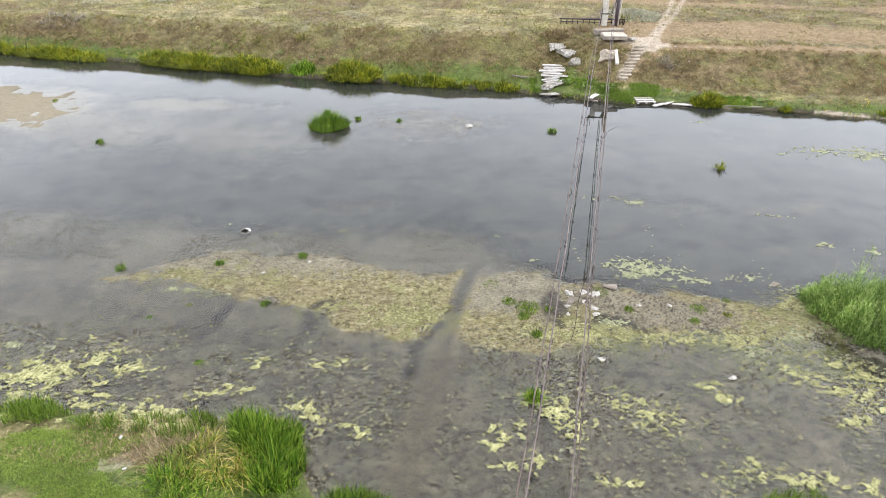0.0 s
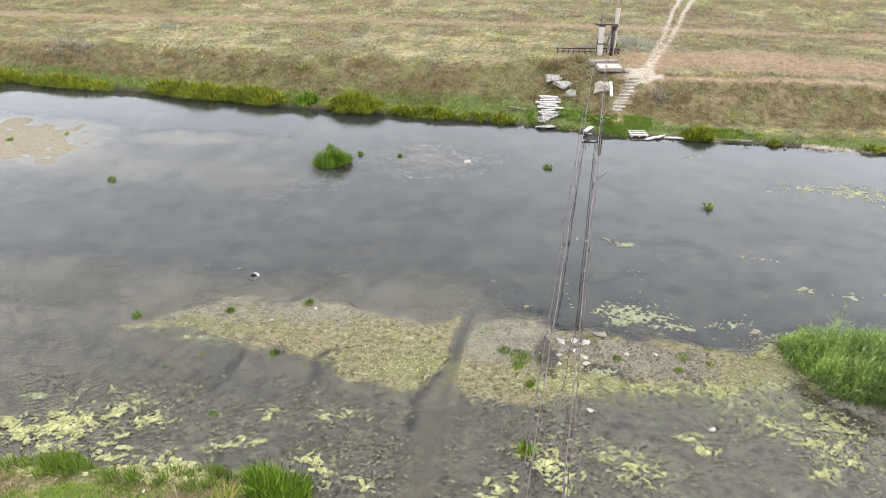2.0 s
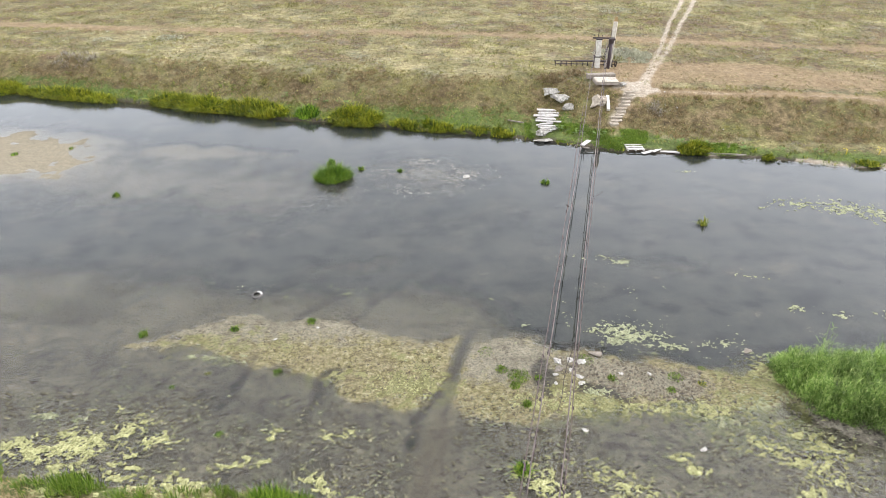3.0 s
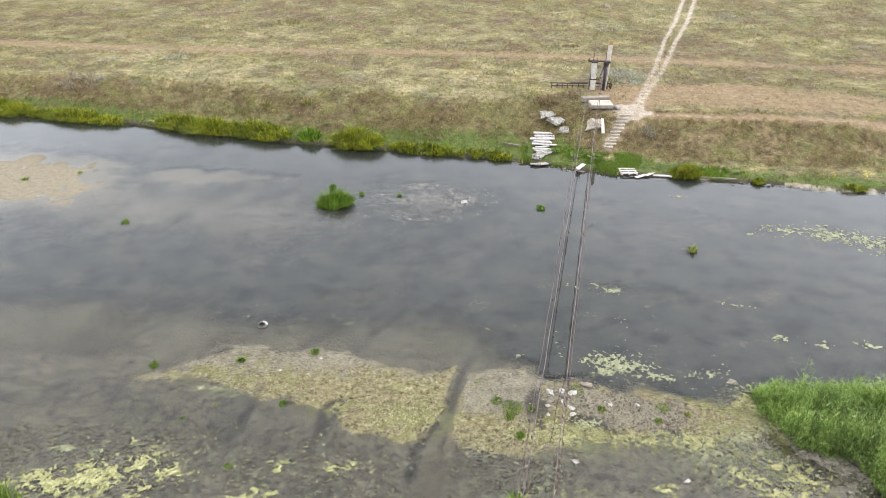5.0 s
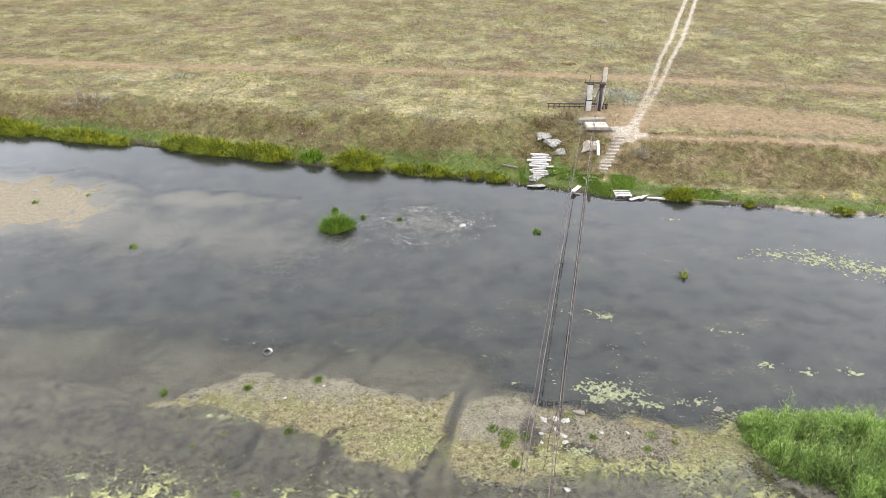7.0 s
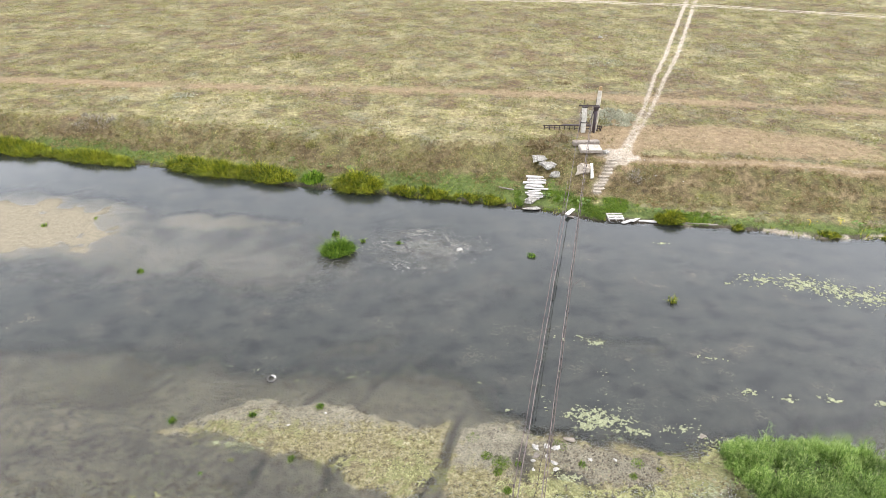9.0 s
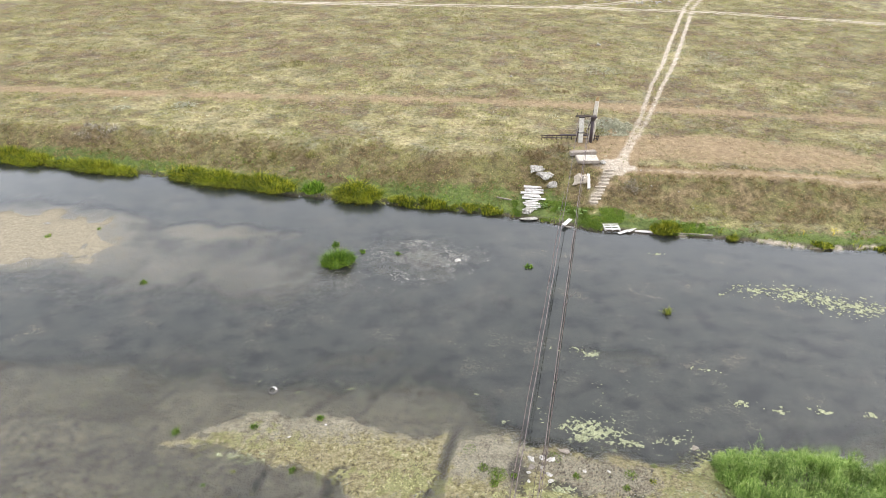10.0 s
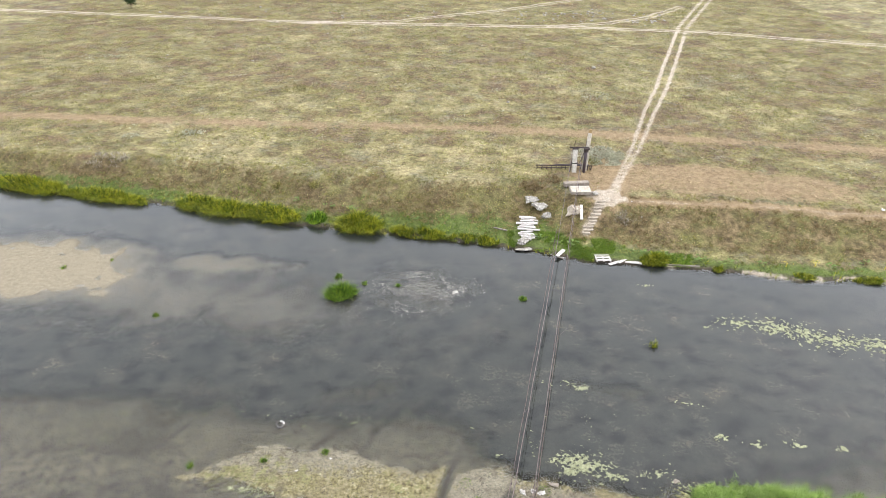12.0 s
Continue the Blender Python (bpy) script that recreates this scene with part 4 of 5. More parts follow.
cable(14.32, TWIN_SAG, 0.017, RUSTY_WIRE, "thin rusted cable hanging beside the low one", knot_places(40, 12, 55))


def loose_wire(a, b, sag, label):
    curve = bpy.data.curves.new("wire", "CURVE")
    curve.dimensions, curve.bevel_depth = "3D", 0.013
    line = curve.splines.new("POLY")
    line.points.add(15)
    a, b = Vector(a), Vector(b)
    for k, p in enumerate(line.points):
        s = k / 15
        p.co = (*(a.lerp(b, s) + Vector((0.05 * math.sin(s * 9), 0, -sag * 4 * s * (1 - s)))), 1)
    curve.materials.append(RUST)
    made = new("build", curve)
    me = bpy.data.meshes.new_from_object(made.evaluated_get(bpy.context.evaluated_depsgraph_get()))
    bpy.data.objects.remove(made)
    me.name = "loose_wire"
    return tagged(new("loose_wire", me), label, "wire")


loose_wire(cable_at(14.2, LOW_SAG, 21.5), (4.6, 18.9, 0.1), 0.25, "rusty loose wire trailing down from the low cable")
loose_wire(cable_at(14.2, LOW_SAG, 31), cable_at(14.8, LOW_SAG, 32.4), -0.05, "short rusty wire end sticking off the cable")
loose_wire(cable_at(13.23, HIGH_SAG, 26), cable_at(13.05, SIDE_SAG, 24.6), 0.3, "rusty wire looped between two cables")
loose_wire(cable_at(13.23, HIGH_SAG, 45), cable_at(13.05, SIDE_SAG, 40), 0.7, "rusty wire end drooping below the cable")


# ---- reeds, sedges and grass tufts in and beside the water ----
def clump(name, cx, cy, rx, ry, tall, n, mat, label, wide=0.03, lean=0.25, turn=0.0, category="reeds", gap=0.36, sink=0.05, group="", bent=0.35):
    a, r = RNG.uniform(0, 2 * np.pi, n), np.sqrt(RNG.uniform(0, 1, n))
    r = r * (0.75 + 0.5 * grain(np.cos(a) * 2 + cx, np.sin(a) * 2 + cy, 0.9, 73, 2))
    u, v = rx * r * np.cos(a), ry * r * np.sin(a)
    c, s = math.cos(radians(turn)), math.sin(radians(turn))
    x, y = cx + u * c - v * s, cy + u * s + v * c
    keep = grain(x, y, 0.45, 71, 3) > gap
    x, y, r = x[keep], y[keep], r[keep]
    z = np.maximum(height(x, y), -sink)
    v, f = blades(x, y, z, tall * np.maximum(0.3, 1.05 - 0.5 * r ** 2) * (0.3 + 1.4 * grain(x, y, 0.55, 72, 3)), wide, lean, bent)
    v[:, :2] -= (cx, cy)
    t = thing(name, (cx, cy, 0), label, category, group)
    ob = new("foliage", sheet("foliage", v, f, mat))
    ob.parent = t
    tagged(ob, kind="stuff")
    return t


FRINGE = "reed clumps along the far bank"
clump("reed_clump", -42.0, 59.45, 5.38, 0.90, 1.04, 12251, BANK_REED, "yellow-green cattail clump overhanging the far waterline", 0.036, 0.59, -15, group=FRINGE, gap=0.43, bent=0.8)
clump("reed_clump", -33.2, 57.35, 4.48, 0.81, 0.99, 9424, BANK_REED, "yellow-green cattail clump overhanging the far waterline", 0.036, 0.59, -14, group=FRINGE, gap=0.43, bent=0.8)
clump("reed_clump", -21.6, 55.05, 4.03, 0.90, 1.12, 10553, BANK_REED, "long yellow-green cattail clump on the far waterline", 0.036, 0.62, -17, group=FRINGE, gap=0.41, bent=0.8)
clump("reed_clump", -16.0, 53.65, 3.14, 0.85, 1.04, 7915, BANK_REED, "long yellow-green cattail clump on the far waterline", 0.036, 0.62, -16, group=FRINGE, gap=0.41, bent=0.8)
clump("reed_clump", -11.3, 52.7, 1.0, 0.6, 0.9, 800, REED, "small green cattail clump on the far waterline", 0.07, 0.42, 0, group=FRINGE, gap=0.3)
clump("reed_clump", -7.2, 51.65, 2.13, 0.99, 1.22, 8668, BANK_REED, "dense rounded yellow-green cattail clump by the water", 0.036, 0.59, -10, group=FRINGE, gap=0.38, bent=0.8)
clump("reed_clump", -1.6, 50.35, 2.91, 0.63, 0.74, 3580, BANK_REED, "low yellow-green cattail fringe by the water", 0.036, 0.50, -11, group=FRINGE, gap=0.43, bent=0.8)
clump("reed_clump", 3.2, 49.35, 2.91, 0.54, 0.60, 2449, BANK_REED, "low yellow-green cattail fringe by the water", 0.036, 0.50, -11, group=FRINGE, gap=0.43, bent=0.8)
clump("reed_clump", 18.8, 45.85, 1.29, 0.54, 0.70, 2827, BANK_REED, "green and yellow sedge clump beside the boards", 0.036, 0.47, -5, group=FRINGE, gap=0.38, bent=0.8)
clump("reed_clump", 23.7, 44.75, 0.42, 0.25, 0.4, 420, BANK_REED, "small yellow-green sedge tuft on the clay ledge", 0.036, 0.59, 0, group=FRINGE, gap=0.38, bent=0.8)
clump("reed_clump", 30.5, 43.65, 0.8, 0.28, 0.42, 560, BANK_REED, "thin yellow-green sedge fringe on the clay ledge", 0.036, 0.59, -5, group=FRINGE, gap=0.43, bent=0.8)
clump("reed_clump", 35.5, 43.25, 1.2, 0.35, 0.55, 900, BANK_REED, "thin yellow-green sedge fringe on the clay ledge", 0.036, 0.59, -5, group=FRINGE, gap=0.43, bent=0.8)

clump("reed_islet", -7.5, 40.7, 1.15, 0.85, 1.05, 3000, POND_REED, "bright green reed islet standing in open water", 0.024, 0.5, 10, gap=0.36, bent=0.7)
clump("reed_islet", -6.85, 40.9, 0.65, 0.6, 0.95, 1200, POND_REED, "bright green reed islet standing in open water", 0.024, 0.45, 10, gap=0.33, bent=0.7)

TUFTS = "grass tufts in the shallows"
for x, y, r, tall, n, mat, label in (
        (-5.7, 42.3, 0.22, 0.6, 90, POND_REED, "thin green sedge tuft standing in the water"), (-7.9, 43.3, 0.3, 0.6, 110, POND_REED, "thin green sedge tuft behind the islet"),
        (-2.97, 42.1, 0.2, 0.45, 70, POND_REED, "thin green sedge tuft standing in the water"), (6.89, 40.3, 0.34, 0.6, 140, POND_REED, "small dark green sedge tuft in open water"),
        (15.58, 34.7, 0.34, 0.75, 60, BANK_REED, "broad-leaved pale green water plant in open water"), (-20.83, 37.8, 0.28, 0.45, 90, POND_REED, "small green tuft on the silt shelf"),
        (-6.08, 24.65, 0.24, 0.4, 130, POND_REED, "bright green tuft on the mud bar"), (-9.48, 23.95, 0.22, 0.38, 110, POND_REED, "bright green tuft on the mud bar"),
        (-13.56, 23.6, 0.24, 0.38, 100, POND_REED, "bright green tuft at the mud bar's tip"), (-6.9, 21.1, 0.26, 0.34, 110, POND_REED, "bright green tuft at the mud bar's edge"),
        (-11.06, 20.2, 0.14, 0.2, 40, POND_REED, "tiny green tuft in the shallows"), (-9.85, 21.05, 0.16, 0.2, 50, BANK_REED, "tiny yellowish tuft in the shallows"),
        (-8.32, 17.6, 0.22, 0.34, 110, POND_REED, "green and straw tuft in the muddy shallows"), (2.99, 16.0, 0.34, 0.62, 380, REED, "thick green tuft among floating algae"),
        (3.46, 19.3, 0.24, 0.34, 180, LUSH, "small green tuft on the mud bar"), (3.1, 20.4, 0.3, 0.2, 160, LUSH, "low green grass patch on the mud bar"),
        (3.3, 21.0, 0.6, 0.18, 420, LUSH, "low bright green grass patch on the mud bar"), (2.6, 21.4, 0.35, 0.18, 220, LUSH, "low bright green grass patch on the mud bar"),
        (4.1, 20.9, 0.22, 0.26, 110, LUSH, "small green tuft on the mud bar"), (2.0, 22.6, 0.5, 0.1, 120, LUSH, "sparse green seedlings on bare mud"),
        (6.3, 22.1, 0.45, 0.14, 160, LUSH, "low green grass among the stones"), (7.2, 20.9, 0.24, 0.26, 130, LUSH, "small green tuft on the mud bar"),
        (9.9, 21.0, 0.4, 0.16, 160, LUSH, "low green grass patch on bare mud"), (9.5, 20.2, 0.24, 0.22, 110, LUSH, "small green tuft on bare mud"),
        (10.9, 20.6, 0.25, 0.18, 90, BANK_REED, "small yellowish tuft on bare mud"), (11.2, 21.6, 0.2, 0.18, 60, LUSH, "small green tuft on bare mud"),
        (-31.0, 44.3, 0.35, 0.3, 80, REED, "small green tuft on the sandbank"), (-27.5, 45.6, 0.2, 0.2, 40, POND_REED, "tiny green tuft on the sandbank"),
        (-38.5, 48.0, 0.3, 0.35, 60, TWIG, "dry tuft on the sandbank")):
    clump("grass_tuft", x, y, r * 0.8, r * 0.8, tall * 0.75, n, mat, label, 0.022 if y < 26 else 0.035, 0.6, category="grass tuft", gap=0.05, group=TUFTS)


def reed_bed(cx, cy, rx, ry, turn, n, tall, label):
    """Tall leafy reeds: stems with drooping leaves all the way up."""
    t = thing("reed_bed", (cx, cy, 0), label, "reeds")
    tufts = 165
    mx, my, mh = RNG.uniform(-rx, rx, tufts), RNG.uniform(-ry - 0.3, ry, tufts), RNG.uniform(0.4, 1.45, tufts)
    lump = RNG.integers(0, tufts, n)
    x, y, grown = mx[lump] + RNG.normal(0, 0.27, n), my[lump] + RNG.normal(0, 0.27, n), mh[lump]
    ragged = 1.4 * (grain(x, y, 0.8, 145, 3) - 0.5)
    keep = (grain(x, y, 0.9, 75, 4) > 0.38) & (x + rx - 0.45 + ragged > 0.78 * np.maximum(0, 0.4 - y)) & (y + ragged < ry - 0.1 * (x + rx)) & (y > -ry - 0.3)
    x, y, grown = x[keep], y[keep], grown[keep]
    rim = np.minimum(np.minimum(x + rx - 0.78 * np.maximum(0, 0.4 - y), ry - 0.1 * (x + rx) - y) + 0.3, 1.2) / 1.2
    h = tall * np.maximum(0.3, rim) * grown * (0.45 + 1.0 * grain(x, y, 1.5, 76, 3)) * RNG.uniform(0.65, 1.2, len(x))
    off = np.hypot(x - mx[lump][keep], y - my[lump][keep])
    h = h * (0.38 + 0.78 * np.exp(-(off / 0.36) ** 2))
    lx, ly = (x - mx[lump][keep]) * 0.35 + RNG.normal(0, 0.1, len(x)), (y - my[lump][keep]) * 0.35 + RNG.normal(0, 0.1, len(x))
    base = height(x + cx, y + cy)
    v, f = blades(x, y, base, h, 0.016, 0.12, 0.2)
    part_mesh = sheet("stem_mass", v, f, TALL_REED)
    ob = new("stem_mass", part_mesh)
    ob.parent = t
    tagged(ob, "thin green reed stems", kind="stuff")
    k = 16
    at = np.tile(np.linspace(0.15, 1.0, k), len(x))
    bx, by, bh = np.repeat(x, k), np.repeat(y, k), np.repeat(h, k)
    z = np.repeat(base, k) + bh * at * 0.93
    v, f = blades(bx + np.repeat(lx, k) * at, by + np.repeat(ly, k) * at, z, 0.155, 0.018, 0.95, 0.7)
    ob = new("foliage", sheet("foliage", v, f, TALL_REED))
    ob.parent = t
    tagged(ob, "drooping grey-green reed leaves", kind="stuff")
    return t


reed_bed(19.2, 19.4, 5.1, 3.0, 0, 15000, 1.6, "dense stand of tall leafy green reeds on the mud bar")

# near bank
clump("reed_clump", -5.3, 14.0, 1.15, 0.95, 0.8, 5200, REED, "thick bright green reed clump on the near bank", 0.024, 0.3, 15, gap=0.43, bent=0.6)
clump("reed_clump", -4.6, 12.9, 0.75, 1.2, 0.8, 3800, REED, "thick bright green reed clump on the near bank", 0.024, 0.3, 0, gap=0.43, bent=0.6)
clump("reed_clump", -6.3, 12.9, 1.2, 1.0, 0.5, 1700, YELLOW_REED, "yellowing bent reed clump on the near bank", 0.026, 0.8, 0, gap=0.42, bent=0.7)
clump("reed_clump", -5.5, 13.1, 0.9, 1.2, 0.55, 700, YELLOW_REED, "yellow bent reeds among the green clump", 0.026, 0.7, 0, gap=0.45, bent=0.7)
clump("reed_clump", -6.7, 12.5, 1.4, 1.2, 0.5, 1700, REED, "yellow-green reed clump on the near bank", 0.024, 0.6, 0, gap=0.43, bent=0.8)
clump("reed_clump", -7.6, 13.2, 1.1, 0.8, 0.4, 1700, STRAW, "dead straw reeds lying on the near bank", 0.014, 1.0, 0, gap=0.36, bent=0.9)
clump("reed_clump", -9.3, 14.6, 1.9, 0.45, 0.55, 900, LUSH, "low green sedge fringe on the near waterline", 0.022, 0.35, 3, gap=0.47)
clump("reed_clump", -7.6, 14.4, 0.9, 0.7, 0.65, 800, LUSH, "low green sedge fringe on the near waterline", 0.022, 0.35, 0, gap=0.42)
clump("reed_clump", -13.0, 15.0, 1.5, 0.6, 0.65, 1100, LUSH, "low green sedge clump on the near waterline", 0.022, 0.4, 0, gap=0.4)
clump("reed_clump", -17.5, 15.8, 2.5, 0.8, 0.8, 1500, LUSH, "low green sedge clump on the near waterline", 0.028, 0.4, -10, gap=0.28)
clump("sedge_clump", -2.3, 11.75, 1.0, 0.6, 0.65, 1500, POND_REED, "grey-green sedge clump with dry stalks in shallow water", 0.016, 0.45, 0, gap=0.25)
clump("sedge_clump", -1.0, 11.2, 0.8, 0.5, 0.5, 700, POND_REED, "grey-green sedge clump with dry stalks in shallow water", 0.016, 0.45, 0, gap=0.25)
clump("sedge_clump", 9.6, 11.75, 1.1, 0.7, 0.55, 900, LUSH, "green sedge clump on the near waterline", 0.024, 0.45, 0, gap=0.25)
clump("sedge_clump", 8.1, 11.35, 0.5, 0.35, 0.4, 200, LUSH, "small green sedge clump on the near waterline", 0.024, 0.45, 0, gap=0.25)


# ---- broad-leaved plants, shrubs and the tree ----
def leaf_shape(bm, m, long, wide):
    pts = [(0, 0, 0), (0.45, 0.25, 0.05), (0.5, 0.6, 0.06), (0, 1, -0.08), (-0.5, 0.6, 0.06), (-0.45, 0.25, 0.05)]
    vs = [bm.verts.new(m @ Vector((x * wide, y * long, z * long))) for x, y, z in pts]
    mid = bm.verts.new(m @ Vector((0, 0.5 * long, -0.02 * long)))
    for k in range(6):
        bm.faces.new((vs[k], vs[(k + 1) % 6], mid))


bm = bmesh.new()
leaf_shape(bm, Matrix(), 0.26, 0.19)
BURDOCK_LEAF = bpy.data.meshes.new("leaf")
bm.to_mesh(BURDOCK_LEAF)
bm.free()
BURDOCK_LEAF.materials.append(BROADLEAF)


def burdock(x, y, size, n, label):
    t = thing("burdock_plant", (x, y, ground_at(x, y)), label, "plant", "broad-leaved plants on the bank")
    for k in range(n):
        ob = new("leaf", BURDOCK_LEAF)
        ob.parent = t
        ob.matrix_basis = pose(RNG.normal(0, size * 0.5), RNG.normal(0, size * 0.3), RNG.uniform(0.05, 0.35), RNG.uniform(0, 35), 0, RNG.uniform(0, 360)) @ Matrix.Scale(RNG.uniform(0.5, 1.15), 4)
    return t


for x, y, size, n in ((9.15, 49.4, 0.5, 26), (10.6, 48.6, 0.6, 24), (12.2, 48.2, 0.7, 22), (-8.2, 53.9, 0.6, 26), (-10.3, 54.4, 0.5, 14), (-13.4, 55.2, 0.5, 12), (17.8, 46.9, 0.7, 26), (19.9, 46.6, 0.6, 18),
                      (22.3, 46.0, 0.7, 20), (24.6, 45.6, 0.8, 18), (27.5, 45.2, 0.5, 12), (33.0, 44.9, 0.6, 16), (-2.0, 52.2, 0.4, 10), (36.2, 45.2, 0.5, 14)):
    burdock(x, y, size, n, "low pale green broad-leaved plant on the bank")
for x, y, n in ((31.8, 44.9, 16), (29.4, 44.9, 8), (37.5, 44.6, 9)):
    bm = bmesh.new()
    for k in range(n):
        leaf_shape(bm, pose(RNG.normal(0, 0.25), RNG.normal(0, 0.15), RNG.uniform(0.25, 0.6), RNG.uniform(-30, 30), 0, RNG.uniform(0, 360)), 0.08, 0.08)
    tube(bm, (0, 0, 0), (0, 0, 0.4), 0.02, 5)
    ob = tagged(part("yellow_flowers", bm, BLOOM), kind="stuff")
    ob.location = (x, y, ground_at(x, y))
    tagged(ob, "cluster of small yellow flowers near the water", "flowers")

SHRUBS = "wormwood shrubs in the pasture"
for x, y, rx, ry, tall, n, mat, label in (
        (17.0, 62.6, 2.3, 2.1, 0.6, 7000, SAGE, "silvery grey-green wormwood patch behind the tower"), (15.6, 61.2, 1.0, 0.9, 0.6, 420, OLIVE, "dull green weeds behind the tower"),
        (20.4, 81.5, 2.2, 1.5, 0.5, 500, SAGE, "sparse silvery wormwood patch"), (-28.0, 69.0, 1.3, 0.8, 0.6, 420, SAGE, "pale silvery wormwood patch"),
        (-34.5, 67.8, 0.9, 0.7, 0.5, 260, SAGE, "pale silvery wormwood patch"), (-34.6, 62.2, 2.2, 0.9, 0.7, 700, TWIG, "bare grey-brown twiggy shrub on the bank's crest"),
        (36.5, 88.5, 2.0, 2.4, 0.5, 420, SAGE, "sparse silvery wormwood patch"), (34.9, 113.5, 2.6, 1.6, 0.5, 420, SAGE, "sparse silvery wormwood patch near the crossroads"),
        (43.0, 91.0, 1.6, 1.2, 0.45, 260, SAGE, "sparse silvery wormwood patch"), (14.0, 73.4, 0.9, 0.6, 0.5, 200, WEED, "brown dry weed clump"), (12.5, 74.3, 0.3, 0.3, 0.9, 60, TWIG, "upright brown dead weed"),
        (-40.5, 88, 2.4, 1.4, 0.5, 420, OLIVE, "dull green weed patch"), (-18, 84, 3.0, 1.6, 0.5, 560, OLIVE, "dull green weed patch"), (-52, 100, 3.0, 1.6, 0.5, 420, SAGE, "sparse silvery weed patch"),
        (9.2, 55.6, 1.1, 0.8, 0.8, 500, WEED, "tall brown dry grass before the railing"), (11.0, 56.6, 1.0, 1.0, 0.8, 420, WEED, "tall brown dry grass before the railing"), (17.1, 51.0, 0.9, 0.7, 0.5, 300, TWIG, "grey brush heap beside the steps"),
        (-12.0, 56.6, 0.5, 0.4, 0.8, 120, OLIVE, "yellow-green weed clump on the bank"), (-15.8, 57.2, 0.4, 0.4, 0.9, 120, OLIVE, "yellow-green weed clump on the bank")):
    clump("weed_clump", x, y, rx * 1.15, ry * 1.1, tall * (0.6 if mat is SAGE else 0.8), n, mat, label, 0.05, 1.0, category="shrub", gap=0.44, group=SHRUBS)


def tree(x, y, tall):
    t = thing("small_tree", (x, y, ground_at(x, y)), "small dark bushy tree beside the far track", "tree")
    part("trunk", tube(bmesh.new(), (0, 0, -0.1), (0.1, 0, tall * 0.5), 0.12, 8, 0.06), BARK, t)
    limbs = bmesh.new()
    tips = []
    for k in range(9):
        a, h = k * 2.4, tall * (0.2 + 0.035 * k)
        tip = Vector((math.cos(a) * tall * 0.24, math.sin(a) * tall * 0.24, h + tall * 0.3))
        tube(limbs, (0.05, 0, h), tip, 0.05, 5, 0.015)
        tips.append(tip)
    part("limbs", limbs, BARK, t)
    where = np.array([tips[i] for i in RNG.integers(0, len(tips), 900)]) + RNG.normal(0, tall * 0.1, (900, 3))
    v, f = blades(where[:, 0], where[:, 1], where[:, 2], 0.28, 0.14, 0.8)
    ob = new("crown", sheet("crown", v, f, DARK_LEAF))
    ob.parent = t
    return t


tree(-62.3, 136.5, 2.6)


# ---- stones, tyre and litter ----
for k, (x, y, a, b, c, label) in enumerate((
        (5.11, 21.9, 0.3, 0.17, 0.12, "flat white stone on the mud bar"), (5.62, 22.0, 0.2, 0.15, 0.1, "white stone on the mud bar"), (6.02, 21.85, 0.3, 0.16, 0.12, "white stone on the mud bar"),
        (5.87, 20.96, 0.2, 0.12, 0.08, "small white stone on the mud bar"), (5.9, 20.6, 0.22, 0.1, 0.06, "small white stone on the mud bar"), (5.54, 21.4, 0.1, 0.12, 0.07, "small white stone on the mud bar"),
        (4.85, 21.1, 0.13, 0.1, 0.08, "small white stone on the mud bar"), (8.83, 21.2, 0.07, 0.15, 0.06, "small white stone on bare mud"), (7.64, 21.2, 0.16, 0.1, 0.06, "small white stone on bare mud"),
        (9.76, 17.05, 0.17, 0.13, 0.09, "white stone in the muddy shallows"), (5.55, 18.0, 0.16, 0.1, 0.05, "white stone in the muddy shallows"), (4.79, 20.55, 0.1, 0.1, 0.05, "small white stone on the mud bar"),
        (1.57, 41.1, 0.36, 0.22, 0.14, "pale stone breaking the water's surface"), (-5.7, 24.2, 0.1, 0.08, 0.05, "small white stone on the mud bar"), (-7.5, 23.3, 0.14, 0.08, 0.05, "small white stone on the mud bar"))):
    boulder("stone", (x, y, max(0.0, ground_at(x, y)) + c * 0.4), (a, b, c), label, WHITE_STONE, seed=20 + k, turn=k * 37 % 90 - 45, detail=2, category="stone")
boulder("stone", (5.0, 21.45, 0.06), (0.22, 0.2, 0.13), "dark brown stone on the mud bar", DRIFTWOOD, 40, detail=2, category="stone")
boulder("stone", (6.83, 22.55, 0.04), (0.36, 0.2, 0.14), "grey-brown stone at the mud bar's edge", OLD_CONCRETE, 41, -10, 2, "stone")
boulder("stone", (13.64, 22.8, 0.04), (0.22, 0.14, 0.1), "grey-brown stone at the mud bar's edge", OLD_CONCRETE, 42, 15, 2, "stone")

t = thing("car_tyre", (-9.17, 26.85, -0.02), "old muddy car tyre lying in the shallows", "tyre", turn=25)


def ring(bm, R, r, flat, lo, hi, sides=28, round_=10, arc=None):
    rows = []
    for i in range(sides):
        a = 2 * math.pi * i / sides if arc is None else arc[0] + (arc[1] - arc[0]) * i / (sides - 1)
        rows.append([bm.verts.new(((R + r * math.cos(b)) * math.cos(a), (R + r * math.cos(b)) * math.sin(a), flat * math.sin(b))) for b in [lo + (hi - lo) * k / round_ for k in range(round_ + 1)]])
    for i in range(sides if arc is None else sides - 1):
        for k in range(round_):
            bm.faces.new((rows[i][k], rows[(i + 1) % sides][k], rows[(i + 1) % sides][k + 1], rows[i][k + 1]))
    return bm


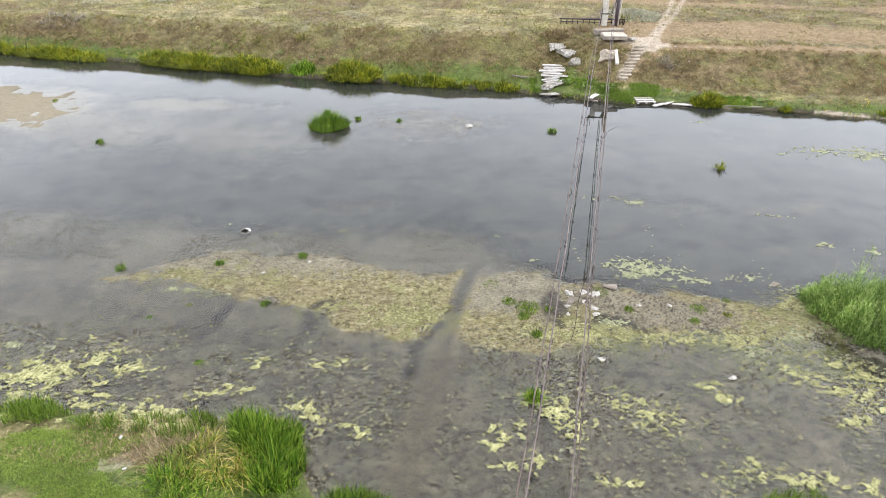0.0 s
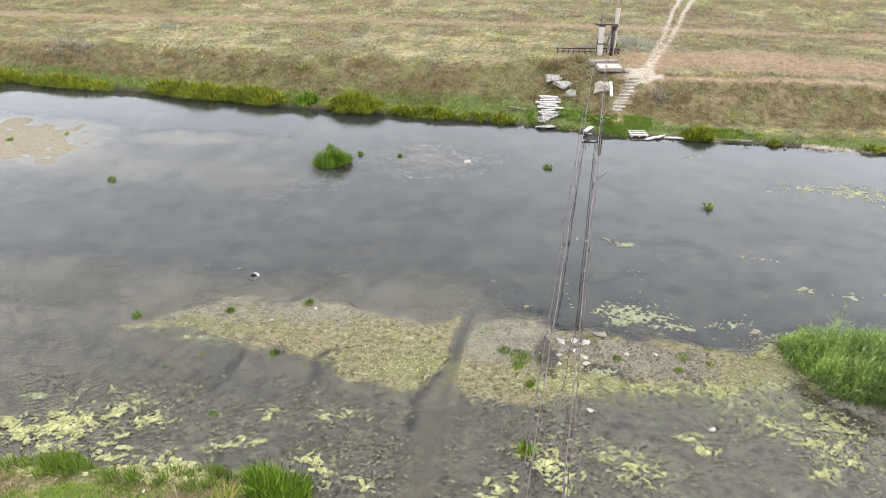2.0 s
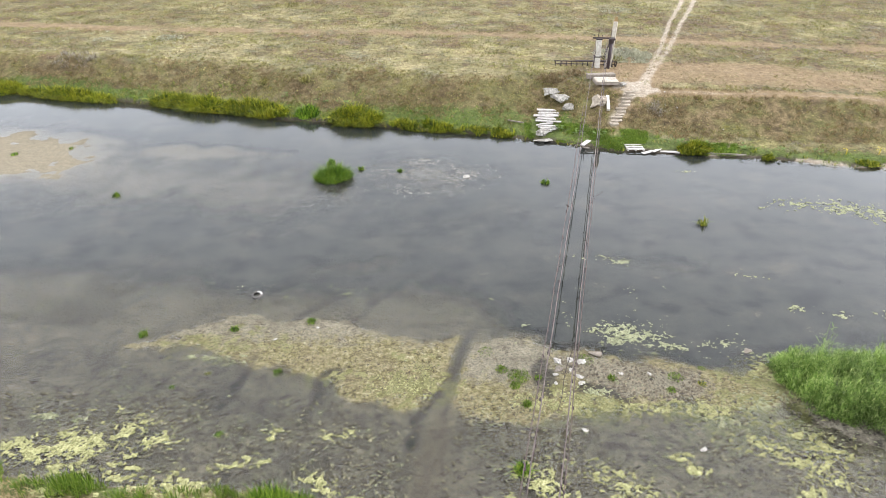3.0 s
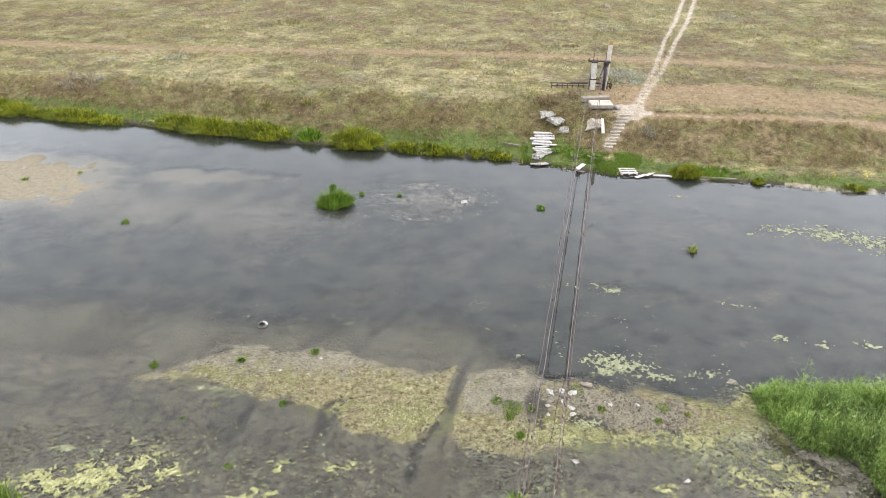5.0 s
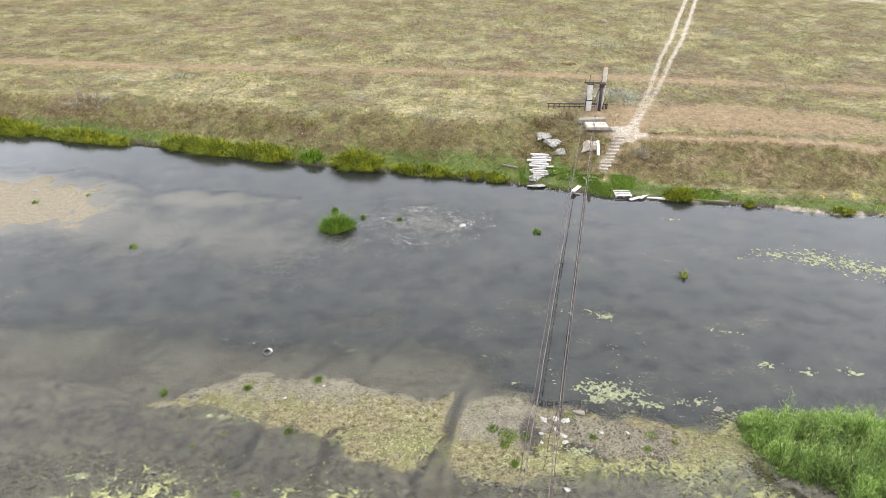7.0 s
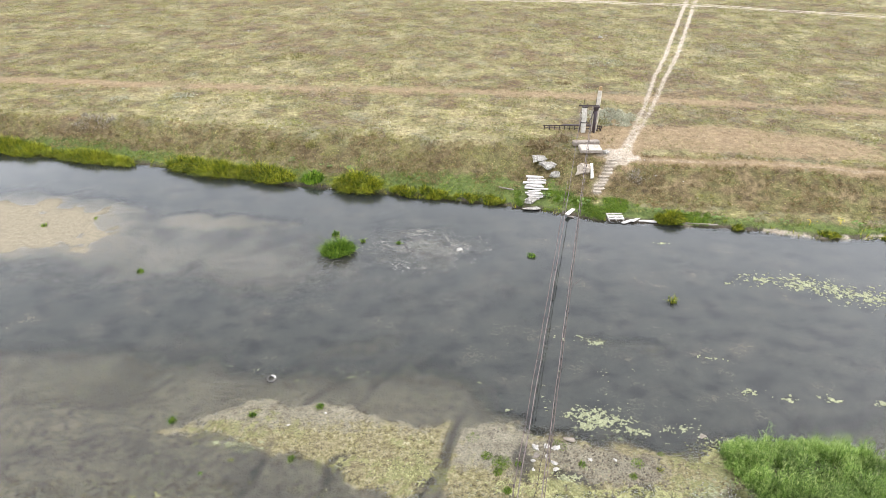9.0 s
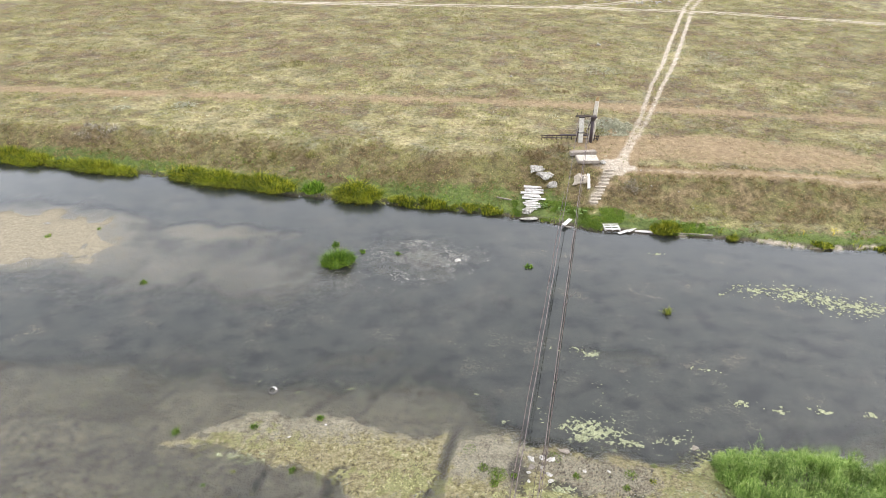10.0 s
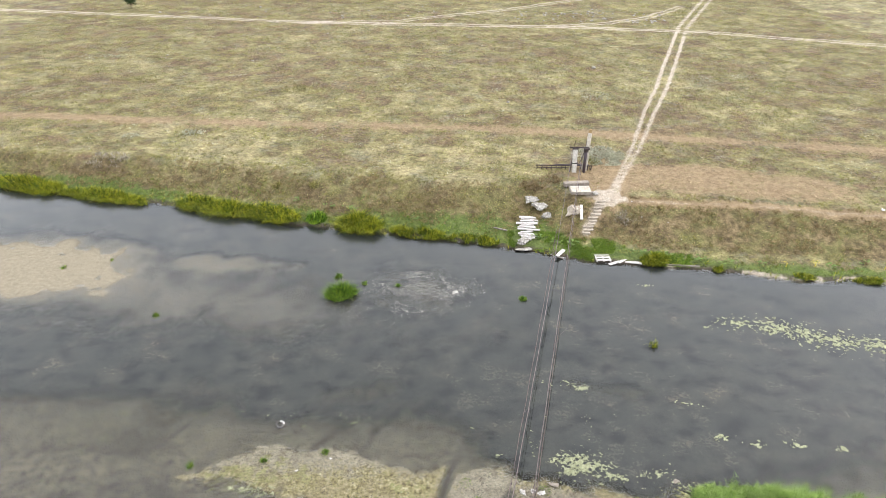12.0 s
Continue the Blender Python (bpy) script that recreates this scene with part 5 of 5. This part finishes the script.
tyre = part("tread", ring(bmesh.new(), 0.235, 0.085, 0.1, -2.2, 2.2), RUBBER, t, "dark rubber tread", flat=False)
side = part("sidewall", ring(bmesh.new(), 0.235, 0.0875, 0.102, 0.5, 2.4, round_=5, arc=(-0.5, 1.2)), TYRE_WALL, tyre, "pale arc on the tyre's sidewall", flat=False)
tyre.matrix_basis = pose(0, 0, 0.0, 8, -10, 0) @ Matrix.Scale(0.88, 4)

for x, y, s in ((40.0, 50.7, 0.32), (-14.2, 13.9, 0.16), (-9.4, 13.9, 0.12), (-8.7, 12.6, 0.1), (-20.6, 54.9, 0.14), (18.6, 50.9, 0.13), (20.8, 50.2, 0.11), (21.6, 48.4, 0.13), (18.0, 52.7, 0.12), (-11.6, 18.9, 0.06), (-16.2, 22.3, 0.08)):
    boulder("litter", (x, y, max(0, ground_at(x, y)) + s * 0.45), (s * 0.75, s * 0.45, s * 0.34), "scrap of white plastic litter on the ground", LITTER, int(abs(x * 7)), x * 20 % 90, 1, "litter")

STONES = "pale stones by the far tracks"
protos = []
for k in range(4):
    ob = boulder("field_stone", (24 + k * 2.5, 133 + k, ground_at(24 + k * 2.5, 133 + k) + 0.08), (0.32, 0.26, 0.2), "pale limestone lying in dry grass", seed=60 + k, detail=1, category="stone")
    protos.append(tagged(ob, group=STONES))
for k in range(126):
    if k < 70:
        x, y = RNG.normal(28, 7), RNG.normal(132, 2.6)
    elif k < 95:
        x, y = RNG.normal(38, 3.0), RNG.normal(127, 1.0)
    elif k < 120:
        x, y = RNG.uniform(-60, 0), RNG.uniform(127, 142)
    else:
        x, y = RNG.uniform(-50, 50), RNG.uniform(75, 122)
    ob = copy_thing(protos[k % 4], pose(x, y, ground_at(x, y) + 0.05, 0, 0, RNG.uniform(0, 360)))
    ob.scale = (RNG.uniform(0.4, 1.2),) * 3


# ---- algae mats, mud clods and grass without number ----
def mat(cx, cy, rx, ry, turn=0.0, cut=0.42, size=0.5, cell=0.032, seed=1, mat_=ALGAE, label="pale yellow-green algae mat floating on the shallows"):
    reach = max(rx, ry) * 1.5
    gx, gy = np.arange(-reach, reach, cell), np.arange(-reach, reach, cell)
    x, y, quads = grid(gx, gy)
    c, s = math.cos(radians(turn)), math.sin(radians(turn))
    r = np.hypot((x * c + y * s) / rx, (-x * s + y * c) / ry)
    w = 0.25 * (grain(x + cx, y + cy, 0.3, seed + 7, 2) - 0.5)
    f = 0.78 - 0.42 * r + 2.3 * (grain(x + cx + w, (y + cy) * 1.3 + w, size * 0.8, seed, 5, 0.85) - 0.5) - cut - 0.24 + 1.15 * (grain(x + cx + 2 * w, y + cy - w, 0.17, seed + 3, 3, 0.75) - 0.5)
    keep = f[quads].mean(1) > 0
    used, index = np.unique(quads[keep], return_inverse=True)
    if not len(used):
        return None
    z = np.maximum(0.0, height(x[used] + cx, y[used] + cy)) + 0.004 + np.clip(f[used] * 0.09, -0.012, 0.03) + 0.04 * (grain(x[used] + cx, y[used] + cy, 0.11, 5, 2) - 0.5)
    me = sheet("algae_mat", np.stack([x[used], y[used], z], 1), index.reshape(-1, 4), mat_, 4)
    ob = new("algae_mat", me)
    ob.location = (cx, cy, 0)
    return tagged(ob, label, "algae", "algae mats", "stuff")


for k, (x, y, rx, ry, turn, cut) in enumerate((
        (-13.9, 17.0, 1.7, 0.75, 35, 0.30), (-13.4, 16.1, 0.9, 0.6, 20, 0.28), (-11.9, 17.6, 1.0, 0.45, 35, 0.28), (-10.5, 17.35, 1.15, 0.42, 12, 0.34), (-15.2, 18.5, 0.9, 0.3, 0, 0.36),
        (-13.75, 18.5, 0.4, 0.3, 0, 0.34), (-11.7, 16.05, 0.75, 0.35, 5, 0.33), (-10.75, 16.3, 0.7, 0.35, -15, 0.34), (-11.4, 15.5, 0.9, 0.25, 10, 0.36), (-9.5, 15.65, 0.55, 0.4, 20, 0.30), (-10.3, 15.0, 0.6, 0.35, 0, 0.26),
        (-8.8, 15.1, 0.9, 0.4, -10, 0.30), (-8.0, 14.9, 0.6, 0.4, 0, 0.30), (-7.4, 16.15, 0.75, 0.33, 15, 0.31), (-4.4, 15.15, 0.72, 0.6, -35, 0.33), (-6.3, 17.7, 0.6, 0.35, 20, 0.42), (-4.3, 17.45, 0.5, 0.4, 0, 0.42),
        (-6.3, 16.3, 0.35, 0.2, 0, 0.40), (-3.0, 14.7, 0.3, 0.2, 20, 0.36), (-2.4, 14.45, 0.3, 0.3, 0, 0.38), (-3.5, 17.75, 0.4, 0.3, 0, 0.42), (-9.0, 14.6, 1.2, 0.3, 0, 0.28), (-13.0, 14.9, 1.4, 0.4, 0, 0.30), (-16.2, 16.8, 1.4, 0.7, 25, 0.30),
        (3.6, 15.6, 0.85, 0.62, -25, 0.24), (4.1, 14.5, 0.34, 0.5, 0, 0.26), (1.8, 14.5, 0.8, 0.35, 15, 0.38), (1.5, 14.05, 0.55, 0.22, -10, 0.38), (2.85, 13.3, 0.35, 0.4, 30, 0.27), (1.9, 13.15, 0.4, 0.3, 0, 0.36),
        (5.9, 16.0, 1.0, 0.6, -20, 0.44), (6.8, 15.2, 1.3, 0.8, -10, 0.43), (8.8, 16.75, 0.6, 0.5, 0, 0.42), (9.2, 16.05, 0.4, 0.3, 0, 0.36), (12.1, 17.2, 2.6, 0.7, -22, 0.5), (13.5, 16.5, 1.8, 0.6, -25, 0.48),
        (13.9, 15.7, 1.2, 0.6, -20, 0.46), (9.0, 13.2, 1.0, 0.5, 0, 0.44), (10.4, 12.8, 1.2, 0.4, 0, 0.42), (7.9, 12.6, 0.5, 0.4, 0, 0.42), (12.1, 12.5, 1.4, 0.5, 0, 0.42), (5.2, 12.7, 0.6, 0.4, 0, 0.44),
        (8.6, 23.9, 1.5, 0.85, -8, 0.27), (10.5, 23.1, 0.9, 0.4, -20, 0.44), (12.7, 23.3, 0.9, 0.35, 0, 0.42), (9.5, 30.4, 0.9, 0.42, -10, 0.40), (12.9, 15.0, 1.0, 0.5, 0, 0.42), (10.9, 18.4, 1.6, 0.5, -10, 0.42))):
    mat(x, y, rx, ry, turn, cut, 0.24 if x > 4.5 else 0.42 + 0.1 * (k % 3), seed=200 + k, mat_=DULL_ALGAE if y > 18 else ALGAE)
for k, (x, y, rx, ry, turn, cut) in enumerate(((5.0, 19.4, 1.9, 0.75, -10, 0.28), (6.4, 20.2, 1.0, 0.5, 20, 0.34), (8.5, 19.2, 1.8, 0.5, 4, 0.32), (10.9, 19.1, 1.4, 0.5, -4, 0.32), (12.8, 19.6, 1.5, 0.9, 0, 0.44),
                                               (13.4, 18.0, 1.8, 0.8, -15, 0.46), (13.9, 21.3, 0.8, 1.0, 0, 0.3), (14.9, 22.2, 1.0, 0.4, -15, 0.34), (14.6, 17.0, 1.6, 0.8, -25, 0.44), (-1.2, 20.3, 1.6, 0.9, 0, 0.4), (-9.8, 22.0, 1.8, 0.4, -6, 0.42))):
    mat(x, y, rx, ry, turn, cut + 0.03, 0.2, 0.03, 400 + k, DULL_ALGAE if k % 3 == 1 else FILM_ALGAE, "lacy yellow-green algae drying on wet mud")
for k, (x, y, rx, ry, turn, cut) in enumerate(((22.4, 37.4, 1.9, 0.8, -5, 0.44), (25.4, 36.9, 2.2, 1.0, -10, 0.38), (28.3, 35.6, 2.6, 1.1, -15, 0.33), (32.0, 34.9, 2.2, 1.0, -12, 0.36), (20.3, 37.0, 0.4, 0.2, 0, 0.3),
                                               (16.2, 28.95, 0.8, 0.2, -5, 0.42), (17.3, 26.05, 0.5, 0.3, -20, 0.42), (19.2, 25.6, 0.7, 0.4, -30, 0.44), (21.5, 25.6, 0.7, 0.3, -20, 0.42), (24.3, 25.2, 0.6, 0.3, -20, 0.42),
                                               (-7.6, 26.7, 0.4, 0.12, 0, 0.3), (-4.6, 27.0, 0.3, 0.15, 0, 0.36), (2.3, 26.6, 0.3, 0.12, 0, 0.36), (4.0, 24.6, 0.3, 0.1, 0, 0.34), (17.0, 42.4, 0.8, 0.2, 0, 0.44), (7.6, 30.7, 0.4, 0.14, -30, 0.36))):
    mat(x, y, rx, ry, turn, cut, 0.3, 0.05, 300 + k, DULL_ALGAE, label="thin broken algae mat drifting on open water")


def lumps(x, y, z, r, high, mat_, name, label, category):
    """Small irregular lumps, six-sided, as one mesh."""
    n = len(x)
    a = np.linspace(0, 2 * np.pi, 7)[:6] + RNG.uniform(0, 1, (n, 1))
    rad = r[:, None] * RNG.uniform(0.35, 1.35, (n, 6))
    skew = RNG.uniform(0.35, 1.0, (n, 1))
    v = np.empty((n, 7, 3))
    v[:, :6, 0], v[:, :6, 1] = x[:, None] + rad * np.cos(a), y[:, None] + rad * np.sin(a) * skew
    v[:, :6, 2] = z[:, None] - 0.015
    v[:, 6] = np.stack([x + r * RNG.uniform(-0.3, 0.3, n), y + r * RNG.uniform(-0.3, 0.3, n), z + high * r], 1)
    k = np.arange(6)
    f = (np.arange(n)[:, None, None] * 7 + np.stack([k, (k + 1) % 6, np.full(6, 6)], 1)).reshape(-1, 3)
    return tagged(new(name, sheet(name, v.reshape(-1, 3), f, mat_)), label, category, kind="stuff")


def clod_field(n, x0, x1, y0, y1, seed, density, r0, r1, few=3.0):
    x, y = scatter(n, x0, x1, y0, y1)
    keep = (grain(x, y, 1.6, seed, 5, 0.65) > density) & (np.maximum(*shores(x, y)) < -0.1) & (line_near(x, y, FORD) + 0.5 * (grain(x, y, 0.6, 146, 2) - 0.5) > 0.6)
    x, y = x[keep], y[keep]
    return x, y, np.maximum(height(x, y), 0.006), r0 + (r1 - r0) * RNG.uniform(0, 1, len(x)) ** few


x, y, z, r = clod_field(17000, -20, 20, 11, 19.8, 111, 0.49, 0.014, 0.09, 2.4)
# Flat dark lumps, offset away from the sun, stand in for the clods' shade.
lumps(x - 0.35 * r, y - 0.6 * r, z, r * 1.1, 0.1, DARK_CLOD_AND_SHADE, "mud_clods", "dark lumps standing in for the mud clods' shade", "mud")
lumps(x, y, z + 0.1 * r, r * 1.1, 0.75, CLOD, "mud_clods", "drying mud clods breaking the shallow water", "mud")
x, y, z, r = clod_field(30000, -28, 18, 24.3, 31.0, 112, 0.46, 0.014, 0.075, 2.6)
keep = (height(x, y) > -0.16) & (x < 5)
x, y, z, r = x[keep], y[keep], z[keep], r[keep]
lumps(x, y, z, r, 0.35, DARK_CLOD_AND_SHADE, "mud_clods", "wet dark mud clods beyond the mud bar", "mud")
keep = RNG.uniform(0, 1, len(x)) < 0.35
lumps(x[keep] + 0.5 * r[keep], y[keep] + 0.4 * r[keep], z[keep], r[keep] * 0.8, 0.6, CLOD, "mud_clods", "pale drying mud clods beyond the mud bar", "mud")
x, y, z, r = clod_field(42000, -15, 16, 18.5, 25, 113, 0.47, 0.012, 0.055, 1.6)
keep = mud(x, y)[0] > 0.35
x, y, z, r = x[keep], y[keep], z[keep], r[keep]
lumps(x, y, z, r, 0.4, DARK_CLOD_AND_SHADE, "mud_clods", "dried mud crumbs and hoof-churned soil on the bar", "mud")
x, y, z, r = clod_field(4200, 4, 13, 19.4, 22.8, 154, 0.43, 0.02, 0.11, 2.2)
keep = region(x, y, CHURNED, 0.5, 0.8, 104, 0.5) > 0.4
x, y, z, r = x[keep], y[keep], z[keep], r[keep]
# Each churned clod gets a dark lump on its sunless side as painted shade.
lumps(x - 0.5 * r, y - 0.6 * r, z, r * 1.1, 0.1, DARK_CLOD_AND_SHADE, "mud_clods", "dark lumps painted as shade beside the churned clods", "mud")
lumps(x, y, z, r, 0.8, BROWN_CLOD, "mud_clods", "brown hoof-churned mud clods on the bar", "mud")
x, y, z, r = clod_field(34000, -30, 4, 36.5, 44.5, 114, 0.48, 0.02, 0.085)
keep = (mud(x, y)[2] > 0.25) & (RNG.uniform(0, 1, len(x)) < 1.25 - np.abs(y - 39.2 - 1.5 * (x > -6)) / 3.0)
x, y, z, r = x[keep], y[keep], z[keep], r[keep]
lumps(x, y, z * 0 + 0.0, r, 0.3, PALE_CLOD, "shell_grit", "pale grit and shells on the silt shelf", "grit")
x, y, z, r = clod_field(4200, -4.5, 2.6, 38.4, 44.6, 159, 0.47, 0.03, 0.12, 2.2)
keep = patch(x, y, -1.0, 41.4, 2.9, 2.7, 0, 0.6, 1.6, 160, 0.5) > 0.4
lumps(x[keep], y[keep], z[keep] * 0 + 0.004, r[keep], 0.3, PALE_CLOD, "shell_grit", "pale gravel and shells breaking the water beside the islet", "grit")
x, y, z, r = clod_field(16000, -34, 5, 36.5, 46, 115, 0.5, 0.025, 0.1)
keep = mud(x, y)[2] > 0.2
x, y, z, r = x[keep], y[keep], z[keep], r[keep]
lumps(x, y, z * 0 - 0.005, r, 0.2, DARK_CLOD_AND_SHADE, "mud_clods", "dark mud clods on the silt shelf", "mud")
x, y, z, r = clod_field(30000, 2, 17, 16.2, 20.2, 119, 0.44, 0.012, 0.045)
keep = np.maximum(patch(x, y, 10.5, 18.4, 4.0, 1.3, -6, 0.5, 1.0, 120), patch(x, y, 4.6, 18.9, 2.0, 0.8, 0, 0.5, 1.0, 121)) > 0.4
x, y, z, r = x[keep], y[keep], z[keep], r[keep]
lumps(x, y, z, r, 0.3, DULL_ALGAE, "algae_flakes", "fine grey-green algae speckle on wet mud", "algae")
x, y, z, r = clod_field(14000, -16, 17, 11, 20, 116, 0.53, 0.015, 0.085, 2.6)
# Wider dark lumps below the flakes imitate their contact shade.
lumps(x, y - 0.3 * r, z, r * 1.4, 0.08, DARK_CLOD_AND_SHADE, "mud_clods", "dark lumps painted as contact shade under the algae flakes", "mud")
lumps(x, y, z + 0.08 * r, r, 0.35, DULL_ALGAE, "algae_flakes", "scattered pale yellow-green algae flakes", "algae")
x, y, z, r = clod_field(7000, -22, 14, 19, 28, 117, 0.56, 0.015, 0.09)
lumps(x, y, z, r, 0.35, DULL_ALGAE, "algae_flakes", "scattered dull olive algae flakes", "algae")


def turf(name, n, area, keep, tall, wide, lean, each, mat_, label, spread=0.08):
    x, y = scatter(n, *area)
    ok = keep(x, y) & ((mat_ is STRAW) | (line_near(x, y, BAND) > 0.8)) & (line_near(x, y, CREST_WAY) > 0.35)
    x, y = x[ok], y[ok]
    v, f = blades(x, y, height(x, y), tall * (0.6 + 0.8 * grain(x, y, 1.3, 121, 3)), wide, lean, 0.4, each, spread)
    return tagged(new(name, sheet(name, v, f, mat_)), label, "grass", kind="stuff")


def behind(x, y):
    return up_bank(x, y)


def clear_of_paths(x, y):
    ways = np.minimum(np.minimum(np.abs(line_near(x, y, TRACK) - 0.75), line_near(x, y, CROSSWAY) - 0.4), np.minimum(line_near(x, y, BRANCH), line_near(x, y, BYWAY)) - 0.4)
    steps = line_near(x, y, ((15.3, 52.9), (13.3, 49.7)))
    yard = np.hypot(x - 16.0, y - 53.3)
    return (ways > 0.45) & (steps > 0.65) & (yard > 1.1) & ((np.abs(x - 13.4) > 1.3) | (np.abs(y - 54.4) > 1.2)) & ((np.abs(x - 8.1) > 1.1) | (np.abs(y - 49.7) > 1.9)) & ((np.abs(x - 15.6) > 2.1) | (y > 47.0)) & ((np.abs(x - 10.9) > 0.6) | (y > 47.6))


VIEW = (-48, 46, 43, 78)
turf("bank_grass", 14000, VIEW, lambda x, y: (shores(x, y)[0] > -0.15) & (shores(x, y)[0] < 0.7) & (grain(x, y, 1.2, 137, 3) > 0.4) & clear_of_paths(x, y), 0.32, 0.03, 0.55, 6, BANK_REED, "yellow-green grass overhanging the far waterline")
turf("bank_grass", 30000, VIEW, lambda x, y: (behind(x, y) > 0.0) & (behind(x, y) < (8.2 - 3.6 * smooth(4, 16, x)) * grain(x, y, 1.8, 131) - 0.6) & clear_of_paths(x, y), 0.18, 0.026, 0.8, 6, LUSH, "lush green grass along the far waterline")
turf("bank_weeds", 60000, VIEW, lambda x, y: (behind(x, y) > 2.4 + 2.5 * (grain(x, y, 1.8, 131) - 0.4)) & (behind(x, y) < 8.5) & (grain(x, y, 2.0, 132, 4, 0.6) > 0.45 + 0.07 * (x < 7)) & clear_of_paths(x, y), 0.2, 0.03, 0.95, 7, WEED, "brown dry weeds covering the bank's slope")
turf("bank_weeds", 32000, VIEW, lambda x, y: (behind(x, y) > 1.0) & (behind(x, y) < 9.5) & (grain(x, y, 2.0, 133, 4, 0.6) > 0.45 + 0.12 * (x > 14)) & clear_of_paths(x, y), 0.19, 0.03, 0.95, 7, OLIVE, "olive green weeds on the bank's slope")
FIELD = (-75, 75, 52, 150)


def tussocks(n, area, keep, r0, r1, high, mat_, label):
    x, y = scatter(n, *area)
    ok = keep(x, y) & clear_of_paths(x, y) & (patch(x, y, 27, 56.5, 13, 3.8, -10, 0.5, 3, 65) < 0.3) & (line_near(x, y, BAND) > 0.9) & (line_near(x, y, CREST_WAY) > 0.45)
    x, y = x[ok], y[ok]
    r = RNG.uniform(r0, r1, len(x)) * (0.6 + 0.8 * grain(x, y, 2.0, 141, 3)) * np.interp(y, (52, 60, 80), (0.5, 0.6, 1.0))
    return lumps(x, y, height(x, y), r, high, mat_, "tussocks", label, "grass")


tussocks(50000, FIELD, lambda x, y: (behind(x, y) > 8) & (tone(x, y) > 0.5), 0.03, 0.1, 0.6, PASTURE, "low yellow-green grass tussocks in the pasture")
tussocks(42000, FIELD, lambda x, y: (behind(x, y) > 8) & (tone(x, y) < 0.5), 0.04, 0.15, 0.6, WEED, "low brown weed tussocks in the pasture")
tussocks(14000, FIELD, lambda x, y: (behind(x, y) > 8) & (grain(x, y, 3.0, 142, 4) > 0.58), 0.04, 0.16, 0.7, OLIVE, "low olive green weed tussocks in the pasture")
tussocks(18000, VIEW, lambda x, y: (behind(x, y) > 1.8) & (behind(x, y) < 9) & (grain(x, y, 1.8, 155, 4, 0.6) > 0.46 + 0.12 * (x > 14)), 0.05, 0.16, 0.75, OLIVE, "olive green weed tussocks on the bank")
tussocks(18000, VIEW, lambda x, y: (behind(x, y) > 2.6) & (behind(x, y) < 9) & (grain(x, y, 1.8, 156, 4, 0.6) > 0.48), 0.05, 0.18, 0.75, WEED, "brown weed tussocks on the bank")
turf("pasture_grass", 60000, FIELD, lambda x, y: (behind(x, y) > 8) & (tone(x, y) > 0.43) & clear_of_paths(x, y), 0.15, 0.045, 1.25, 3, PASTURE, "short yellow-green pasture grass", 0.2)
turf("pasture_weeds", 60000, FIELD, lambda x, y: (behind(x, y) > 8) & (tone(x, y) < 0.54) & (patch(x, y, 27, 56.5, 13, 3.8, -10, 0.5, 3, 65) < 0.3) & clear_of_paths(x, y), 0.15, 0.045, 1.3, 3, WEED, "brown dry weeds in the pasture", 0.2)
turf("pasture_weeds", 24000, FIELD, lambda x, y: (behind(x, y) > 8) & (grain(x, y, 4.0, 134, 4) > 0.58) & (patch(x, y, 27, 56.5, 13, 3.8, -10, 0.5, 3, 65) < 0.3) & clear_of_paths(x, y), 0.15, 0.045, 1.3, 3, OLIVE, "olive green weeds in the pasture", 0.2)
for seed, count, mat_, tall, label in ((151, 26000, OLIVE, 0.3, "dark olive weed patches standing in the pasture"), (152, 26000, WEED, 0.27, "russet dry weed patches standing in the pasture"), (153, 16000, SAGE, 0.25, "grey wormwood patches standing in the pasture")):
    turf("pasture_weeds", count, FIELD, lambda x, y: (behind(x, y) > 8.4) & (grain(x * 0.8, y, 2.4, seed, 5, 0.68) > 0.585) & (patch(x, y, 27, 56.5, 13, 3.8, -10, 0.5, 3, 65) < 0.3) & clear_of_paths(x, y), tall * 0.8, 0.04, 1.3, 5, mat_, label, 0.2)
turf("pasture_grass", 46000, FIELD, lambda x, y: (behind(x, y) > 8.4) & (grain(x * 0.6, y, 3.2, 161, 5, 0.66) > 0.5 - 0.03 * (x > 16)) & (patch(x, y, 27, 56.5, 13, 3.8, -10, 0.5, 3, 65) < 0.3) & clear_of_paths(x, y), 0.15, 0.045, 1.2, 4, GREEN_PASTURE, "fresh yellow-green grass patches in the pasture", 0.2)
turf("straw_grass", 26000, FIELD, lambda x, y: (behind(x, y) > 7.5) & (masks(x, y)["straw"] + 0.9 * smooth(0.6, 0.72, tone(x, y)) > 0.3) & clear_of_paths(x, y), 0.15, 0.04, 1.25, 3, STRAW, "short straw-coloured grass", 0.15)
turf("bank_grass", 13000, (6.5, 22, 44.8, 50.5), lambda x, y: (behind(x, y) > 0.1) & (behind(x, y) < 2.9 - 1.2 * smooth(15, 18, x)) & (grain(x, y, 1.2, 138, 3) > 0.42) & clear_of_paths(x, y), 0.19, 0.022, 0.6, 7, LUSH, "bright green grass round the landing place")
NEAR = (-20, -1.5, 9.5, 16)
turf("near_bank_grass", 42000, NEAR, lambda x, y: (shores(x, y)[1] > 0.9) & (grain(x, y, 1.6, 135, 4) > 0.42), 0.065, 0.015, 0.9, 7, MEADOW, "bright green low grass on the near bank", 0.07)
turf("near_bank_weeds", 5000, NEAR, lambda x, y: (shores(x, y)[1] > 0.1) & (shores(x, y)[1] < 2.2) & (grain(x, y, 1.3, 136, 4) > 0.49), 0.18, 0.016, 0.85, 5, STRAW, "straw dead grass on the near bank", 0.1)
